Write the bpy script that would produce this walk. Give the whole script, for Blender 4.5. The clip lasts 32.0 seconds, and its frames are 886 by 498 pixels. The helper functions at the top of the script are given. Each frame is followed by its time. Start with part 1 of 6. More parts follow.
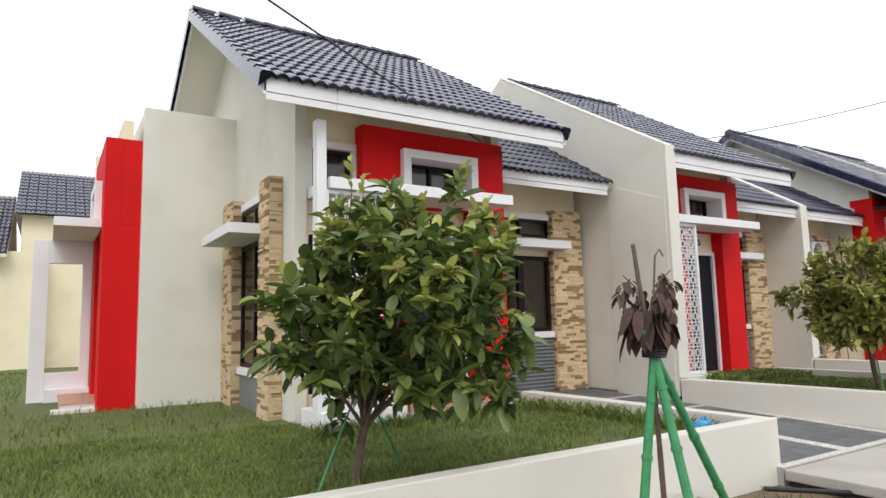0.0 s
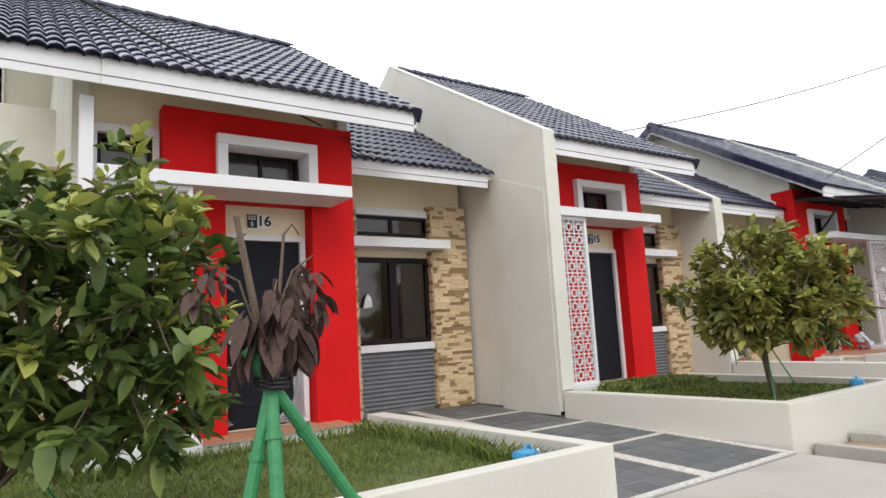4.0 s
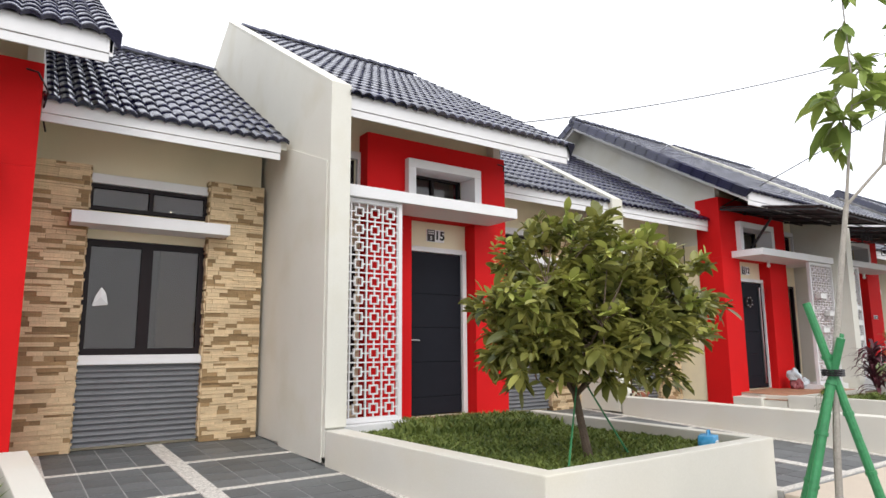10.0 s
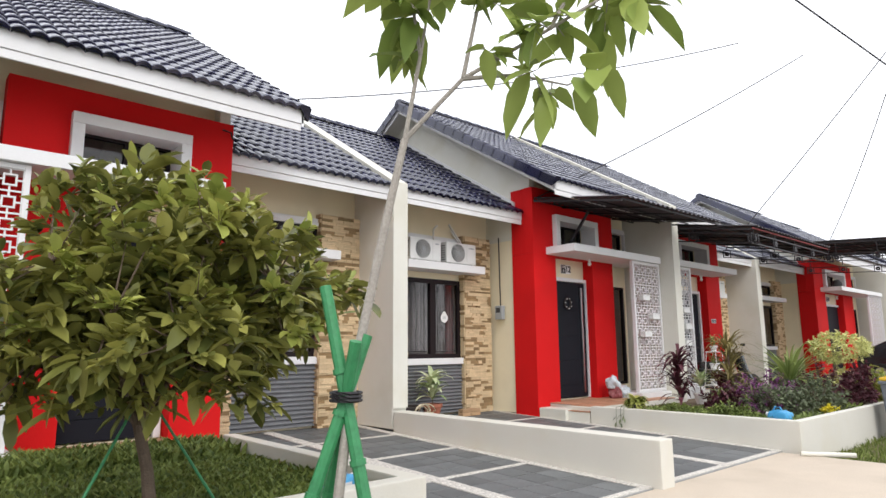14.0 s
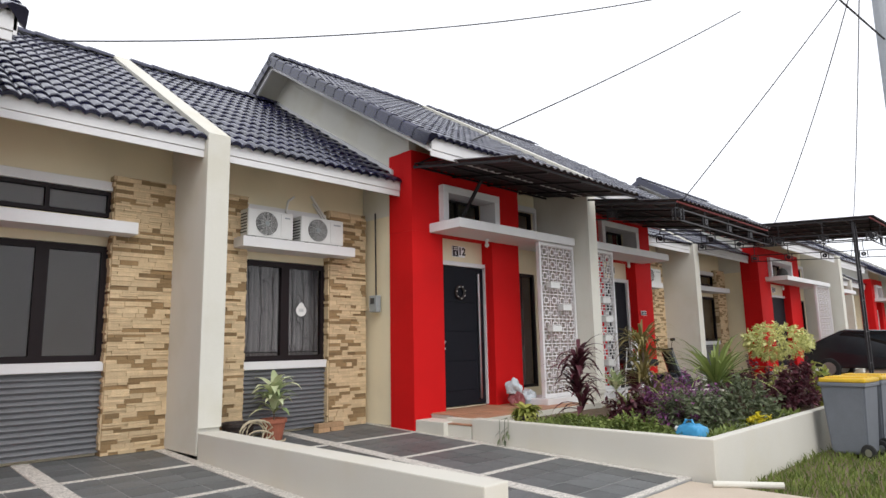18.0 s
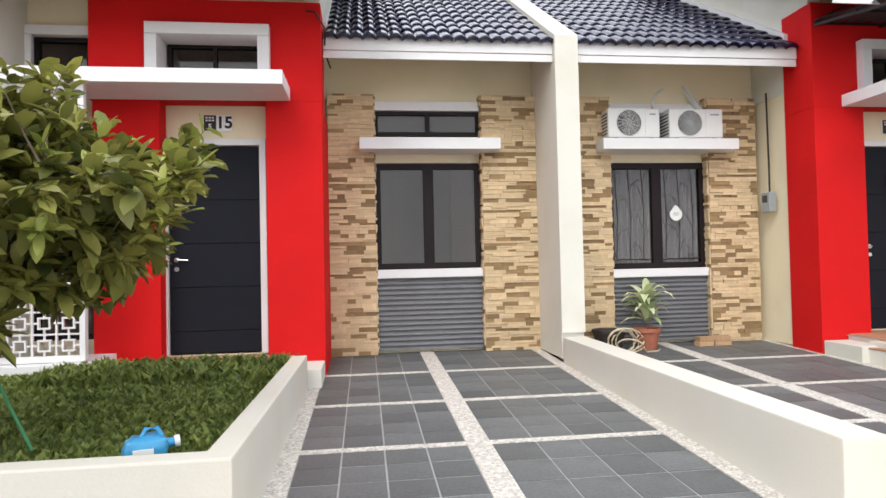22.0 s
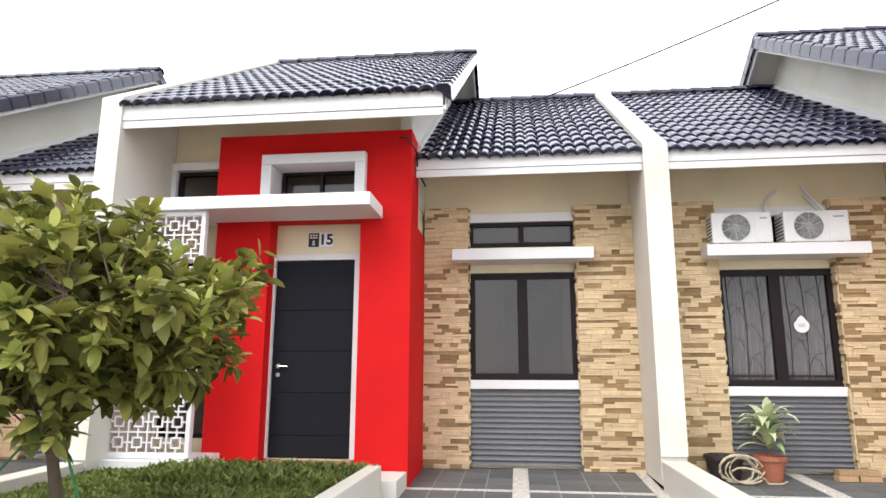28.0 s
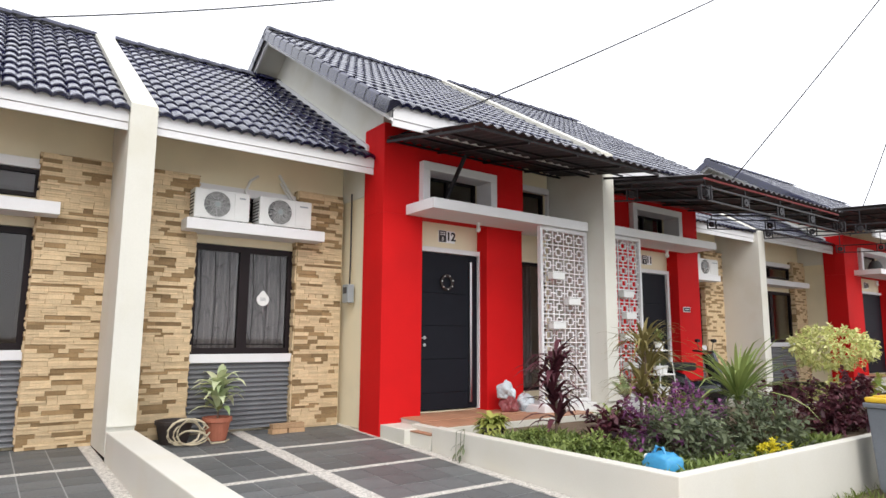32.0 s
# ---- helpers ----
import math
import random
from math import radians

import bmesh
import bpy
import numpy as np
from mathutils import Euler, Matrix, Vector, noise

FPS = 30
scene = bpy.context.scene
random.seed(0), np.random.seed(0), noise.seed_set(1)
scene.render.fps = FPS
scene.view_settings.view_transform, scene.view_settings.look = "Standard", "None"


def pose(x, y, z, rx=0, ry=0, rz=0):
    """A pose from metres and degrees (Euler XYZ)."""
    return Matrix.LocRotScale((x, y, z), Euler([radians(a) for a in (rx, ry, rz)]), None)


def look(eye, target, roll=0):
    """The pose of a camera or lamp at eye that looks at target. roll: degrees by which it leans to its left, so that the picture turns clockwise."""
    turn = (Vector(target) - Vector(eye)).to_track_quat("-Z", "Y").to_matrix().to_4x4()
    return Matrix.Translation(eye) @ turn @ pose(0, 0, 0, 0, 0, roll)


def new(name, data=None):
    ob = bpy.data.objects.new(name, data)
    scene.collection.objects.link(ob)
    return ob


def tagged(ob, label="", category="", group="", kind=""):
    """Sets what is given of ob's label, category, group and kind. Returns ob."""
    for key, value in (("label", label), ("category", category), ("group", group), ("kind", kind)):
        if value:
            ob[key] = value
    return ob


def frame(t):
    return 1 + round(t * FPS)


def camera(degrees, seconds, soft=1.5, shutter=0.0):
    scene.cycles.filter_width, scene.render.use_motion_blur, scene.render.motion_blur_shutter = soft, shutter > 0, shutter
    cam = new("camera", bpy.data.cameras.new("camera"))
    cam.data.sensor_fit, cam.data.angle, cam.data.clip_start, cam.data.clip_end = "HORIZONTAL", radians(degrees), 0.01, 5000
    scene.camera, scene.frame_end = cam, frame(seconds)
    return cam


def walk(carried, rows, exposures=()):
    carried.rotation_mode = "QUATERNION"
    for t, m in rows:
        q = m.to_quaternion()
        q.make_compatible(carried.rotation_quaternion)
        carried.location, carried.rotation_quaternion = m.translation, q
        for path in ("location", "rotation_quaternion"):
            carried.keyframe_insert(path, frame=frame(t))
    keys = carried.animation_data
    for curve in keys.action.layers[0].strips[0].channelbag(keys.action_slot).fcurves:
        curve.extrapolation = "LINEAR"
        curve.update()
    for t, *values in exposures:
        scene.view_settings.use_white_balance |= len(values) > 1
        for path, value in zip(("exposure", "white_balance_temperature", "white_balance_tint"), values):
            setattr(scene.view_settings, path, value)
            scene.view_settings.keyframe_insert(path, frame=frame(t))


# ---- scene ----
cam = camera(70.22, 32.0)
PATH = [
    (0.0, -8.611, -6.691, 1.269, 96.62, 1.38, -31.91),
    (0.5, -8.457, -6.697, 1.284, 96.58, 0.74, -35.81),
    (1.0, -8.207, -6.734, 1.270, 96.89, 0.95, -36.88),
    (1.5, -7.978, -6.746, 1.271, 95.80, 0.57, -38.99),
    (2.0, -7.705, -6.722, 1.271, 97.32, -0.17, -41.50),
    (2.5, -7.399, -6.629, 1.249, 96.73, 1.84, -44.00),
    (3.0, -7.093, -6.636, 1.221, 96.69, 0.78, -38.37),
    (3.5, -6.804, -6.596, 1.228, 97.18, 2.23, -35.53),
    (5.5, -5.537, -6.537, 1.171, 98.85, 2.60, -28.58),
    (6.0, -5.221, -6.494, 1.183, 99.21, 1.38, -23.74),
    (6.5, -4.921, -6.475, 1.190, 98.79, 2.32, -22.78),
    (7.0, -4.622, -6.403, 1.176, 99.58, 2.38, -21.54),
    (7.5, -4.438, -6.464, 1.184, 99.24, 3.25, -19.48),
    (8.0, -4.225, -6.505, 1.194, 97.16, 0.94, -20.29),
    (8.5, -3.974, -6.458, 1.153, 94.66, 1.24, -27.91),
    (9.0, -3.660, -6.360, 1.162, 96.11, 1.92, -31.56),
    (9.5, -3.256, -6.351, 1.178, 97.59, 1.17, -31.79),
    (10.0, -2.903, -6.279, 1.151, 98.66, 0.36, -34.87),
    (10.5, -2.524, -6.214, 1.150, 97.66, 0.63, -39.57),
    (11.0, -2.200, -6.247, 1.170, 97.52, -1.08, -36.59),
    (11.5, -1.874, -6.233, 1.153, 97.38, 0.07, -37.09),
    (12.0, -1.483, -6.195, 1.156, 98.13, 2.82, -39.01),
    (12.5, -1.027, -6.306, 1.161, 98.82, 1.24, -36.24),
    (13.0, -0.641, -6.464, 1.105, 99.32, -0.95, -39.77),
    (13.5, -0.236, -6.530, 1.108, 99.88, 1.11, -41.23),
    (14.0, 0.138, -6.538, 1.141, 99.10, 0.51, -41.74),
    (14.5, 0.546, -6.567, 1.119, 99.61, 0.07, -43.37),
    (16.5, 1.804, -6.167, 1.219, 98.58, 2.46, -43.94),
    (17.0, 2.155, -6.123, 1.185, 97.17, 1.10, -43.93),
    (17.5, 2.525, -6.040, 1.142, 98.85, 1.32, -45.89),
    (18.0, 2.767, -6.037, 1.142, 98.85, 1.17, -44.69),
    (18.5, 2.978, -6.012, 1.125, 97.08, 1.91, -43.50),
    (19.0, 3.028, -6.006, 1.151, 96.57, 2.49, -43.83),
    (19.5, 3.044, -6.005, 1.146, 96.81, 2.38, -43.74),
    (20.0, 3.040, -6.032, 1.151, 96.80, 3.29, -43.48),
    (20.5, 3.104, -6.022, 1.136, 96.04, 2.95, -37.75),
    (21.0, 3.341, -5.954, 1.083, 95.82, 0.53, -29.49),
    (21.5, 3.489, -5.920, 1.077, 94.68, 3.06, -21.13),
    (22.0, 3.678, -5.958, 1.114, 91.38, 1.25, -7.07),
    (22.5, 3.887, -5.887, 1.122, 90.03, -1.37, 0.23),
    (23.0, 3.959, -5.867, 1.090, 90.55, 2.22, 10.30),
    (23.5, 4.141, -6.002, 1.148, 90.56, 1.22, 15.38),
    (24.0, 4.136, -6.031, 1.164, 93.48, 2.11, 14.96),
    (24.5, 4.134, -6.030, 1.169, 95.97, 2.07, 15.67),
    (25.0, 4.121, -6.041, 1.216, 98.56, 0.85, 16.00),
    (25.5, 4.147, -6.055, 1.198, 100.25, 0.66, 15.51),
    (27.5, 4.417, -6.038, 1.157, 100.81, 0.03, 14.06),
    (28.0, 4.441, -6.046, 1.176, 100.90, -0.15, 6.73),
    (28.5, 4.457, -6.067, 1.158, 101.29, 0.01, -2.61),
    (29.0, 4.537, -6.095, 1.120, 100.84, 0.88, -11.05),
    (29.5, 4.609, -6.134, 1.097, 100.07, 1.32, -16.72),
    (30.0, 4.669, -6.223, 1.230, 98.10, 1.10, -22.05),
    (30.5, 4.642, -6.169, 1.140, 98.35, 1.82, -27.51),
    (31.0, 4.733, -6.248, 1.195, 98.05, 0.94, -30.12),
    (31.5, 4.719, -6.238, 1.202, 97.76, 0.82, -33.20),
    (32.0, 4.732, -6.269, 1.220, 98.03, -0.37, -36.47),
]
EXPOSURES = [(0, -0.1), (3, -0.1), (7, 0.1), (14.5, 0.07), (16.5, -0.25), (18, -0.2), (20, 0.05), (21, 0.17), (22, 0.33), (23, 0.5), (24, 0.72), (25.5, 0.75), (27.5, 0.6), (28, 0.52), (29, 0.15), (30, 0.13), (32, 0.23)]
walk(cam, [(r[0], pose(*r[1:])) for r in PATH], EXPOSURES)

# ---- world and sun ----
world = bpy.data.worlds.new("world")
scene.world = world
world.use_nodes = True
wt = world.node_tree
wt.nodes.clear()
w_out = wt.nodes.new("ShaderNodeOutputWorld")
w_bg = wt.nodes.new("ShaderNodeBackground")
w_sky = wt.nodes.new("ShaderNodeTexSky")
w_sky.sky_type, w_sky.sun_disc = "NISHITA", False
SUN_EL, SUN_AZ = radians(58), radians(215)
w_sky.sun_elevation, w_sky.sun_rotation = SUN_EL, SUN_AZ
w_mix = wt.nodes.new("ShaderNodeMix")
w_mix.data_type = "RGBA"
w_mix.inputs["Factor"].default_value = 0.88
w_mix.inputs["B"].default_value = (13.4, 13.6, 14.3, 1)
w_bg.inputs["Strength"].default_value = 0.12
wt.links.new(w_sky.outputs["Color"], w_mix.inputs["A"])
wt.links.new(w_mix.outputs["Result"], w_bg.inputs["Color"])
wt.links.new(w_bg.outputs["Background"], w_out.inputs["Surface"])

sun = new("sun", bpy.data.lights.new("sun", "SUN"))
sun.data.energy, sun.data.angle, sun.data.color = 1.4, radians(30), (1.0, 0.96, 0.9)
sun.matrix_world = look((-7, -16, 18), (0, 0, 0))



# ---- materials ----
def material(name, base, rough=0.6, metal=0.0, var=0.06, scale=6.0, fine=60.0, bump=0.1, bump_scale=None, per_object=0.0, second=None, spec=0.5):
    """A surface with grain and blotches at two scales; second: a stain colour, its share and its scale."""
    m = bpy.data.materials.new(name)
    m.use_nodes = True
    t = m.node_tree
    p = t.nodes["Principled BSDF"]
    p.inputs["Roughness"].default_value, p.inputs["Metallic"].default_value = rough, metal
    p.inputs["Specular IOR Level"].default_value = spec
    co = t.nodes.new("ShaderNodeTexCoord")
    n1, n2 = t.nodes.new("ShaderNodeTexNoise"), t.nodes.new("ShaderNodeTexNoise")
    n1.inputs["Scale"].default_value, n1.inputs["Detail"].default_value = scale, 4
    n2.inputs["Scale"].default_value, n2.inputs["Detail"].default_value = fine, 3
    for n in (n1, n2):
        t.links.new(co.outputs["Object"], n.inputs["Vector"])
    add = t.nodes.new("ShaderNodeMath")
    add.operation = "ADD"
    t.links.new(n1.outputs["Fac"], add.inputs[0])
    t.links.new(n2.outputs["Fac"], add.inputs[1])
    rng = t.nodes.new("ShaderNodeMapRange")
    rng.inputs["From Min"].default_value, rng.inputs["From Max"].default_value = 0.6, 1.4
    rng.inputs["To Min"].default_value, rng.inputs["To Max"].default_value = 1 - var, 1 + var
    t.links.new(add.outputs[0], rng.inputs["Value"])
    value = rng.outputs["Result"]
    if per_object:
        info = t.nodes.new("ShaderNodeObjectInfo")
        r2 = t.nodes.new("ShaderNodeMapRange")
        r2.inputs["To Min"].default_value, r2.inputs["To Max"].default_value = 1 - per_object, 1 + per_object
        t.links.new(info.outputs["Random"], r2.inputs["Value"])
        mul = t.nodes.new("ShaderNodeMath")
        mul.operation = "MULTIPLY"
        t.links.new(value, mul.inputs[0])
        t.links.new(r2.outputs["Result"], mul.inputs[1])
        value = mul.outputs[0]
    hsv = t.nodes.new("ShaderNodeHueSaturation")
    hsv.inputs["Color"].default_value = (*base, 1)
    t.links.new(value, hsv.inputs["Value"])
    colour = hsv.outputs["Color"]
    if second:
        tint, share, sc = second
        n3 = t.nodes.new("ShaderNodeTexNoise")
        n3.inputs["Scale"].default_value, n3.inputs["Detail"].default_value = sc, 6
        t.links.new(co.outputs["Object"], n3.inputs["Vector"])
        ramp = t.nodes.new("ShaderNodeMapRange")
        ramp.inputs["From Min"].default_value, ramp.inputs["From Max"].default_value = 0.5, 0.72
        ramp.inputs["To Max"].default_value = share
        t.links.new(n3.outputs["Fac"], ramp.inputs["Value"])
        mx = t.nodes.new("ShaderNodeMix")
        mx.data_type = "RGBA"
        mx.inputs["B"].default_value = (*tint, 1)
        t.links.new(ramp.outputs["Result"], mx.inputs["Factor"])
        t.links.new(colour, mx.inputs["A"])
        colour = mx.outputs["Result"]
    t.links.new(colour, p.inputs["Base Color"])
    if bump:
        b = t.nodes.new("ShaderNodeBump")
        b.inputs["Strength"].default_value, b.inputs["Distance"].default_value = bump, 0.01
        t.links.new(n2.outputs["Fac"], b.inputs["Height"])
        t.links.new(b.outputs["Normal"], p.inputs["Normal"])
    return m


def glass(name, tint=(0.9, 0.93, 0.92), rough=0.02):
    m = bpy.data.materials.new(name)
    m.use_nodes = True
    p = m.node_tree.nodes["Principled BSDF"]
    p.inputs["Base Color"].default_value = (*tint, 1)
    p.inputs["Roughness"].default_value, p.inputs["Transmission Weight"].default_value = rough, 1.0
    p.inputs["IOR"].default_value = 1.45
    return m


CREAM = material("cream_paint", (0.80, 0.715, 0.515), 0.75, var=0.05, scale=1.3, fine=90, bump=0.06, second=((0.58, 0.53, 0.38), 0.35, 1.1))
PALE = material("pale_paint", (0.66, 0.645, 0.575), 0.75, var=0.05, scale=1.0, fine=90, bump=0.06, second=((0.57, 0.535, 0.42), 0.5, 1.4))
WALLWHITE = material("garden_wall_paint", (0.63, 0.61, 0.545), 0.75, var=0.05, scale=1.2, fine=90, bump=0.08, second=((0.60, 0.55, 0.42), 0.45, 1.1))
WHITE = material("white_paint", (0.73, 0.725, 0.73), 0.65, var=0.04, scale=2.0, fine=80, bump=0.04, second=((0.62, 0.61, 0.58), 0.3, 2.2))
RED = material("red_paint", (0.60, 0.007, 0.008), 0.75, var=0.08, scale=1.5, fine=90, bump=0.06, second=((0.46, 0.007, 0.008), 0.35, 1.2), spec=0.2)
ROOF = material("roof_tile", (0.006, 0.006, 0.028), 0.14, var=0.3, scale=3, fine=50, bump=0.05, per_object=0.35, spec=0.9)
ROOF.node_tree.nodes["Principled BSDF"].inputs["Specular Tint"].default_value = (0.90, 0.92, 1.0, 1)
DOOR = material("door_panel", (0.012, 0.013, 0.018), 0.6, var=0.12, scale=5, fine=120, bump=0.05, spec=0.12)
FRAME = material("dark_frame", (0.013, 0.008, 0.009), 0.5, var=0.1, scale=5, fine=90, bump=0.02, spec=0.2)
STONE_L = material("sand_stone", (0.61, 0.465, 0.285), 0.85, var=0.16, scale=9, fine=60, bump=0.5, per_object=0.13)
STONE_D = material("brown_stone", (0.28, 0.185, 0.09), 0.85, var=0.2, scale=9, fine=60, bump=0.5, per_object=0.25)
MORTAR = material("stone_bed", (0.42, 0.30, 0.17), 0.9, var=0.1)
CORR = material("grey_sheet", (0.20, 0.205, 0.215), 0.5, 0.2, var=0.10, scale=2.5, fine=40, bump=0.03)
PAVE = material("slate_tile", (0.120, 0.126, 0.128), 0.55, var=0.30, scale=4, fine=45, bump=0.3, per_object=0.20, second=((0.19, 0.19, 0.185), 0.55, 2.2))
GROUT = material("tile_grout", (0.36, 0.36, 0.35), 0.9, var=0.15)
PEBBLE = material("pebble_wash", (0.62, 0.59, 0.54), 0.85, var=0.4, scale=22, fine=80, bump=1.0, second=((0.27, 0.245, 0.215), 0.85, 48.0))
TERRA = material("terracotta_tile", (0.42, 0.22, 0.13), 0.55, var=0.1, scale=5, fine=60, bump=0.1, per_object=0.1)
SOIL = material("soil", (0.16, 0.115, 0.075), 0.95, var=0.3, scale=5, fine=50, bump=0.8)
CONC = material("concrete", (0.42, 0.395, 0.355), 0.85, var=0.12, scale=1.5, fine=60, bump=0.3, second=((0.33, 0.30, 0.26), 0.6, 1.2))
SLAB = material("tan_concrete", (0.53, 0.45, 0.36), 0.85, var=0.10, scale=1.6, fine=60, bump=0.3, second=((0.43, 0.36, 0.28), 0.6, 1.3))
SAND = material("sandy_soil", (0.36, 0.27, 0.18), 0.95, var=0.2, scale=6, fine=60, bump=0.7, second=((0.22, 0.16, 0.10), 0.7, 2.4))
LAWN = material("lawn_ground", (0.10, 0.12, 0.035), 0.95, var=0.3, scale=3, fine=40, bump=0.8)
METAL = material("brushed_metal", (0.55, 0.55, 0.55), 0.3, 1.0, var=0.05)
BLACK = material("black_steel", (0.018, 0.016, 0.018), 0.45, 0.3, var=0.1)
BARK = material("bark", (0.14, 0.10, 0.07), 0.9, var=0.25, scale=15, fine=80, bump=0.7)
ROOM = material("room_wall", (0.62, 0.60, 0.53), 0.8, var=0.05, scale=1.5)
GLASS = glass("window_glass", (0.70, 0.65, 0.61))


# ---- building helpers ----
def part(name, bm, mat, parent=None, label=""):
    me = bpy.data.meshes.new(name)
    bm.to_mesh(me)
    bm.free()
    for one in (mat if isinstance(mat, (list, tuple)) else [mat]):
        me.materials.append(one)
    ob = new(name, me)
    if parent:
        ob.parent = parent
    if label:
        ob["label"] = label
    return ob


def thing(name, label, category, group="", at=(0, 0, 0), kind=""):
    ob = new(name)
    ob.empty_display_size = 0.1
    ob.location = at
    return tagged(ob, label, category, group, kind)


def add_box(bm, x, y, z, bevel=0.0):
    r = bmesh.ops.create_cube(bm, size=1.0)
    for v in r["verts"]:
        v.co = (x[0] + (v.co.x + 0.5) * (x[1] - x[0]), y[0] + (v.co.y + 0.5) * (y[1] - y[0]), z[0] + (v.co.z + 0.5) * (z[1] - z[0]))
    if bevel:
        es = {e for v in r["verts"] for e in v.link_edges}
        bmesh.ops.bevel(bm, geom=list(es), offset=bevel, segments=2, affect="EDGES", profile=0.6)


def order(a, b):
    return (a, b) if a < b else (b, a)


def box(name, x, y, z, mat, parent=None, label="", bevel=0.006):
    bm = bmesh.new()
    add_box(bm, order(*x), order(*y), order(*z), bevel)
    return part(name, bm, mat, parent, label)


def prism(name, outline, x, mat, parent=None, label="", bevel=0.0):
    """An outline of (y, z) pushed out along x."""
    bm = bmesh.new()
    x = order(*x)
    lo = [bm.verts.new((x[0], a, b)) for a, b in outline]
    hi = [bm.verts.new((x[1], a, b)) for a, b in outline]
    n = len(outline)
    bm.faces.new(lo)
    bm.faces.new(hi[::-1])
    for i in range(n):
        bm.faces.new((lo[i], hi[i], hi[(i + 1) % n], lo[(i + 1) % n]))
    bmesh.ops.recalc_face_normals(bm, faces=bm.faces)
    if bevel:
        bmesh.ops.bevel(bm, geom=list(bm.edges), offset=bevel, segments=2, affect="EDGES", profile=0.6)
    return part(name, bm, mat, parent, label)


def tube(bm, points, r0, r1, sides=8):
    """A tapered tube along a line of points."""
    pts = [Vector(p) for p in points]
    rings = []
    for i, p in enumerate(pts):
        d = (pts[min(i + 1, len(pts) - 1)] - pts[max(i - 1, 0)]).normalized()
        a = d.orthogonal().normalized()
        b = d.cross(a)
        r = r0 + (r1 - r0) * i / max(1, len(pts) - 1)
        rings.append([bm.verts.new(p + (a * math.cos(6.2832 * k / sides) + b * math.sin(6.2832 * k / sides)) * r) for k in range(sides)])
    for q, s in zip(rings, rings[1:]):
        # the two rings are matched by their nearest corner
        shift = min(range(sides), key=lambda k: (s[k].co - q[0].co).length)
        for k in range(sides):
            bm.faces.new((q[k], q[(k + 1) % sides], s[(k + 1 + shift) % sides], s[(k + shift) % sides]))
    bm.faces.new(rings[0][::-1])
    bm.faces.new(rings[-1])
    bmesh.ops.recalc_face_normals(bm, faces=bm.faces)


def turned(bm, profile, centre=(0, 0, 0), sides=20):
    """A body of revolution about z from (radius, height) pairs."""
    rings = []
    for r, h in profile:
        rings.append([bm.verts.new((centre[0] + r * math.cos(6.2832 * k / sides), centre[1] + r * math.sin(6.2832 * k / sides), centre[2] + h)) for k in range(sides)])
    for q, s in zip(rings, rings[1:]):
        for k in range(sides):
            bm.faces.new((q[k], q[(k + 1) % sides], s[(k + 1) % sides], s[k]))
    bm.faces.new(rings[0][::-1])
    bm.faces.new(rings[-1])
    bmesh.ops.recalc_face_normals(bm, faces=bm.faces)


MESHES = {}


def piece(name, key, make, mat, parent, place):
    """One of many alike pieces: an object of its own on shared mesh data."""
    if key not in MESHES:
        bm = bmesh.new()
        make(bm)
        me = bpy.data.meshes.new(name)
        bm.to_mesh(me)
        bm.free()
        me.materials.append(mat)
        MESHES[key] = me
    ob = new(name, MESHES[key])
    ob.parent = parent
    ob.matrix_basis = place
    return ob


def join_copies(name, make, places, mat, parent):
    """Many alike pieces as one mesh."""
    bm = bmesh.new()
    make(bm)
    bm.verts.index_update()
    co = np.array([(*v.co, 1.0) for v in bm.verts])
    fs = [[v.index for v in f.verts] for f in bm.faces]
    smooth = [f.smooth for f in bm.faces]
    bm.free()
    vs = np.concatenate([(co @ np.array(m).T)[:, :3] for m in places])
    faces = [[i + k * len(co) for i in f] for k in range(len(places)) for f in fs]
    me = bpy.data.meshes.new(name)
    me.from_pydata(vs.tolist(), [], faces)
    me.polygons.foreach_set("use_smooth", smooth * len(places))
    me.materials.append(mat)
    ob = new(name, me)
    ob.parent = parent
    ob["kind"] = "stuff"
    return ob


def text(body, size, mat, parent, place, name="number"):
    cu = bpy.data.curves.new(name, "FONT")
    cu.body, cu.size, cu.extrude, cu.offset = body, size, 0.003, size * 0.03
    cu.align_x, cu.align_y = "CENTER", "CENTER"
    tmp = bpy.data.objects.new(name, cu)
    scene.collection.objects.link(tmp)
    me = bpy.data.meshes.new_from_object(tmp.evaluated_get(bpy.context.evaluated_depsgraph_get()))
    bpy.data.objects.remove(tmp)
    me.materials.append(mat)
    ob = new(name, me)
    ob.parent = parent
    ob.matrix_basis = place
    return ob


# ---- the row of houses ----
SLOPE = 0.615
HIGH0, LOW0 = 4.02, 2.98          # height of the two roof planes above y = 0
RIDGE_HIGH, RIDGE_LOW = 4.35, 4.95
TILE_W, TILE_L = 0.30, 0.325


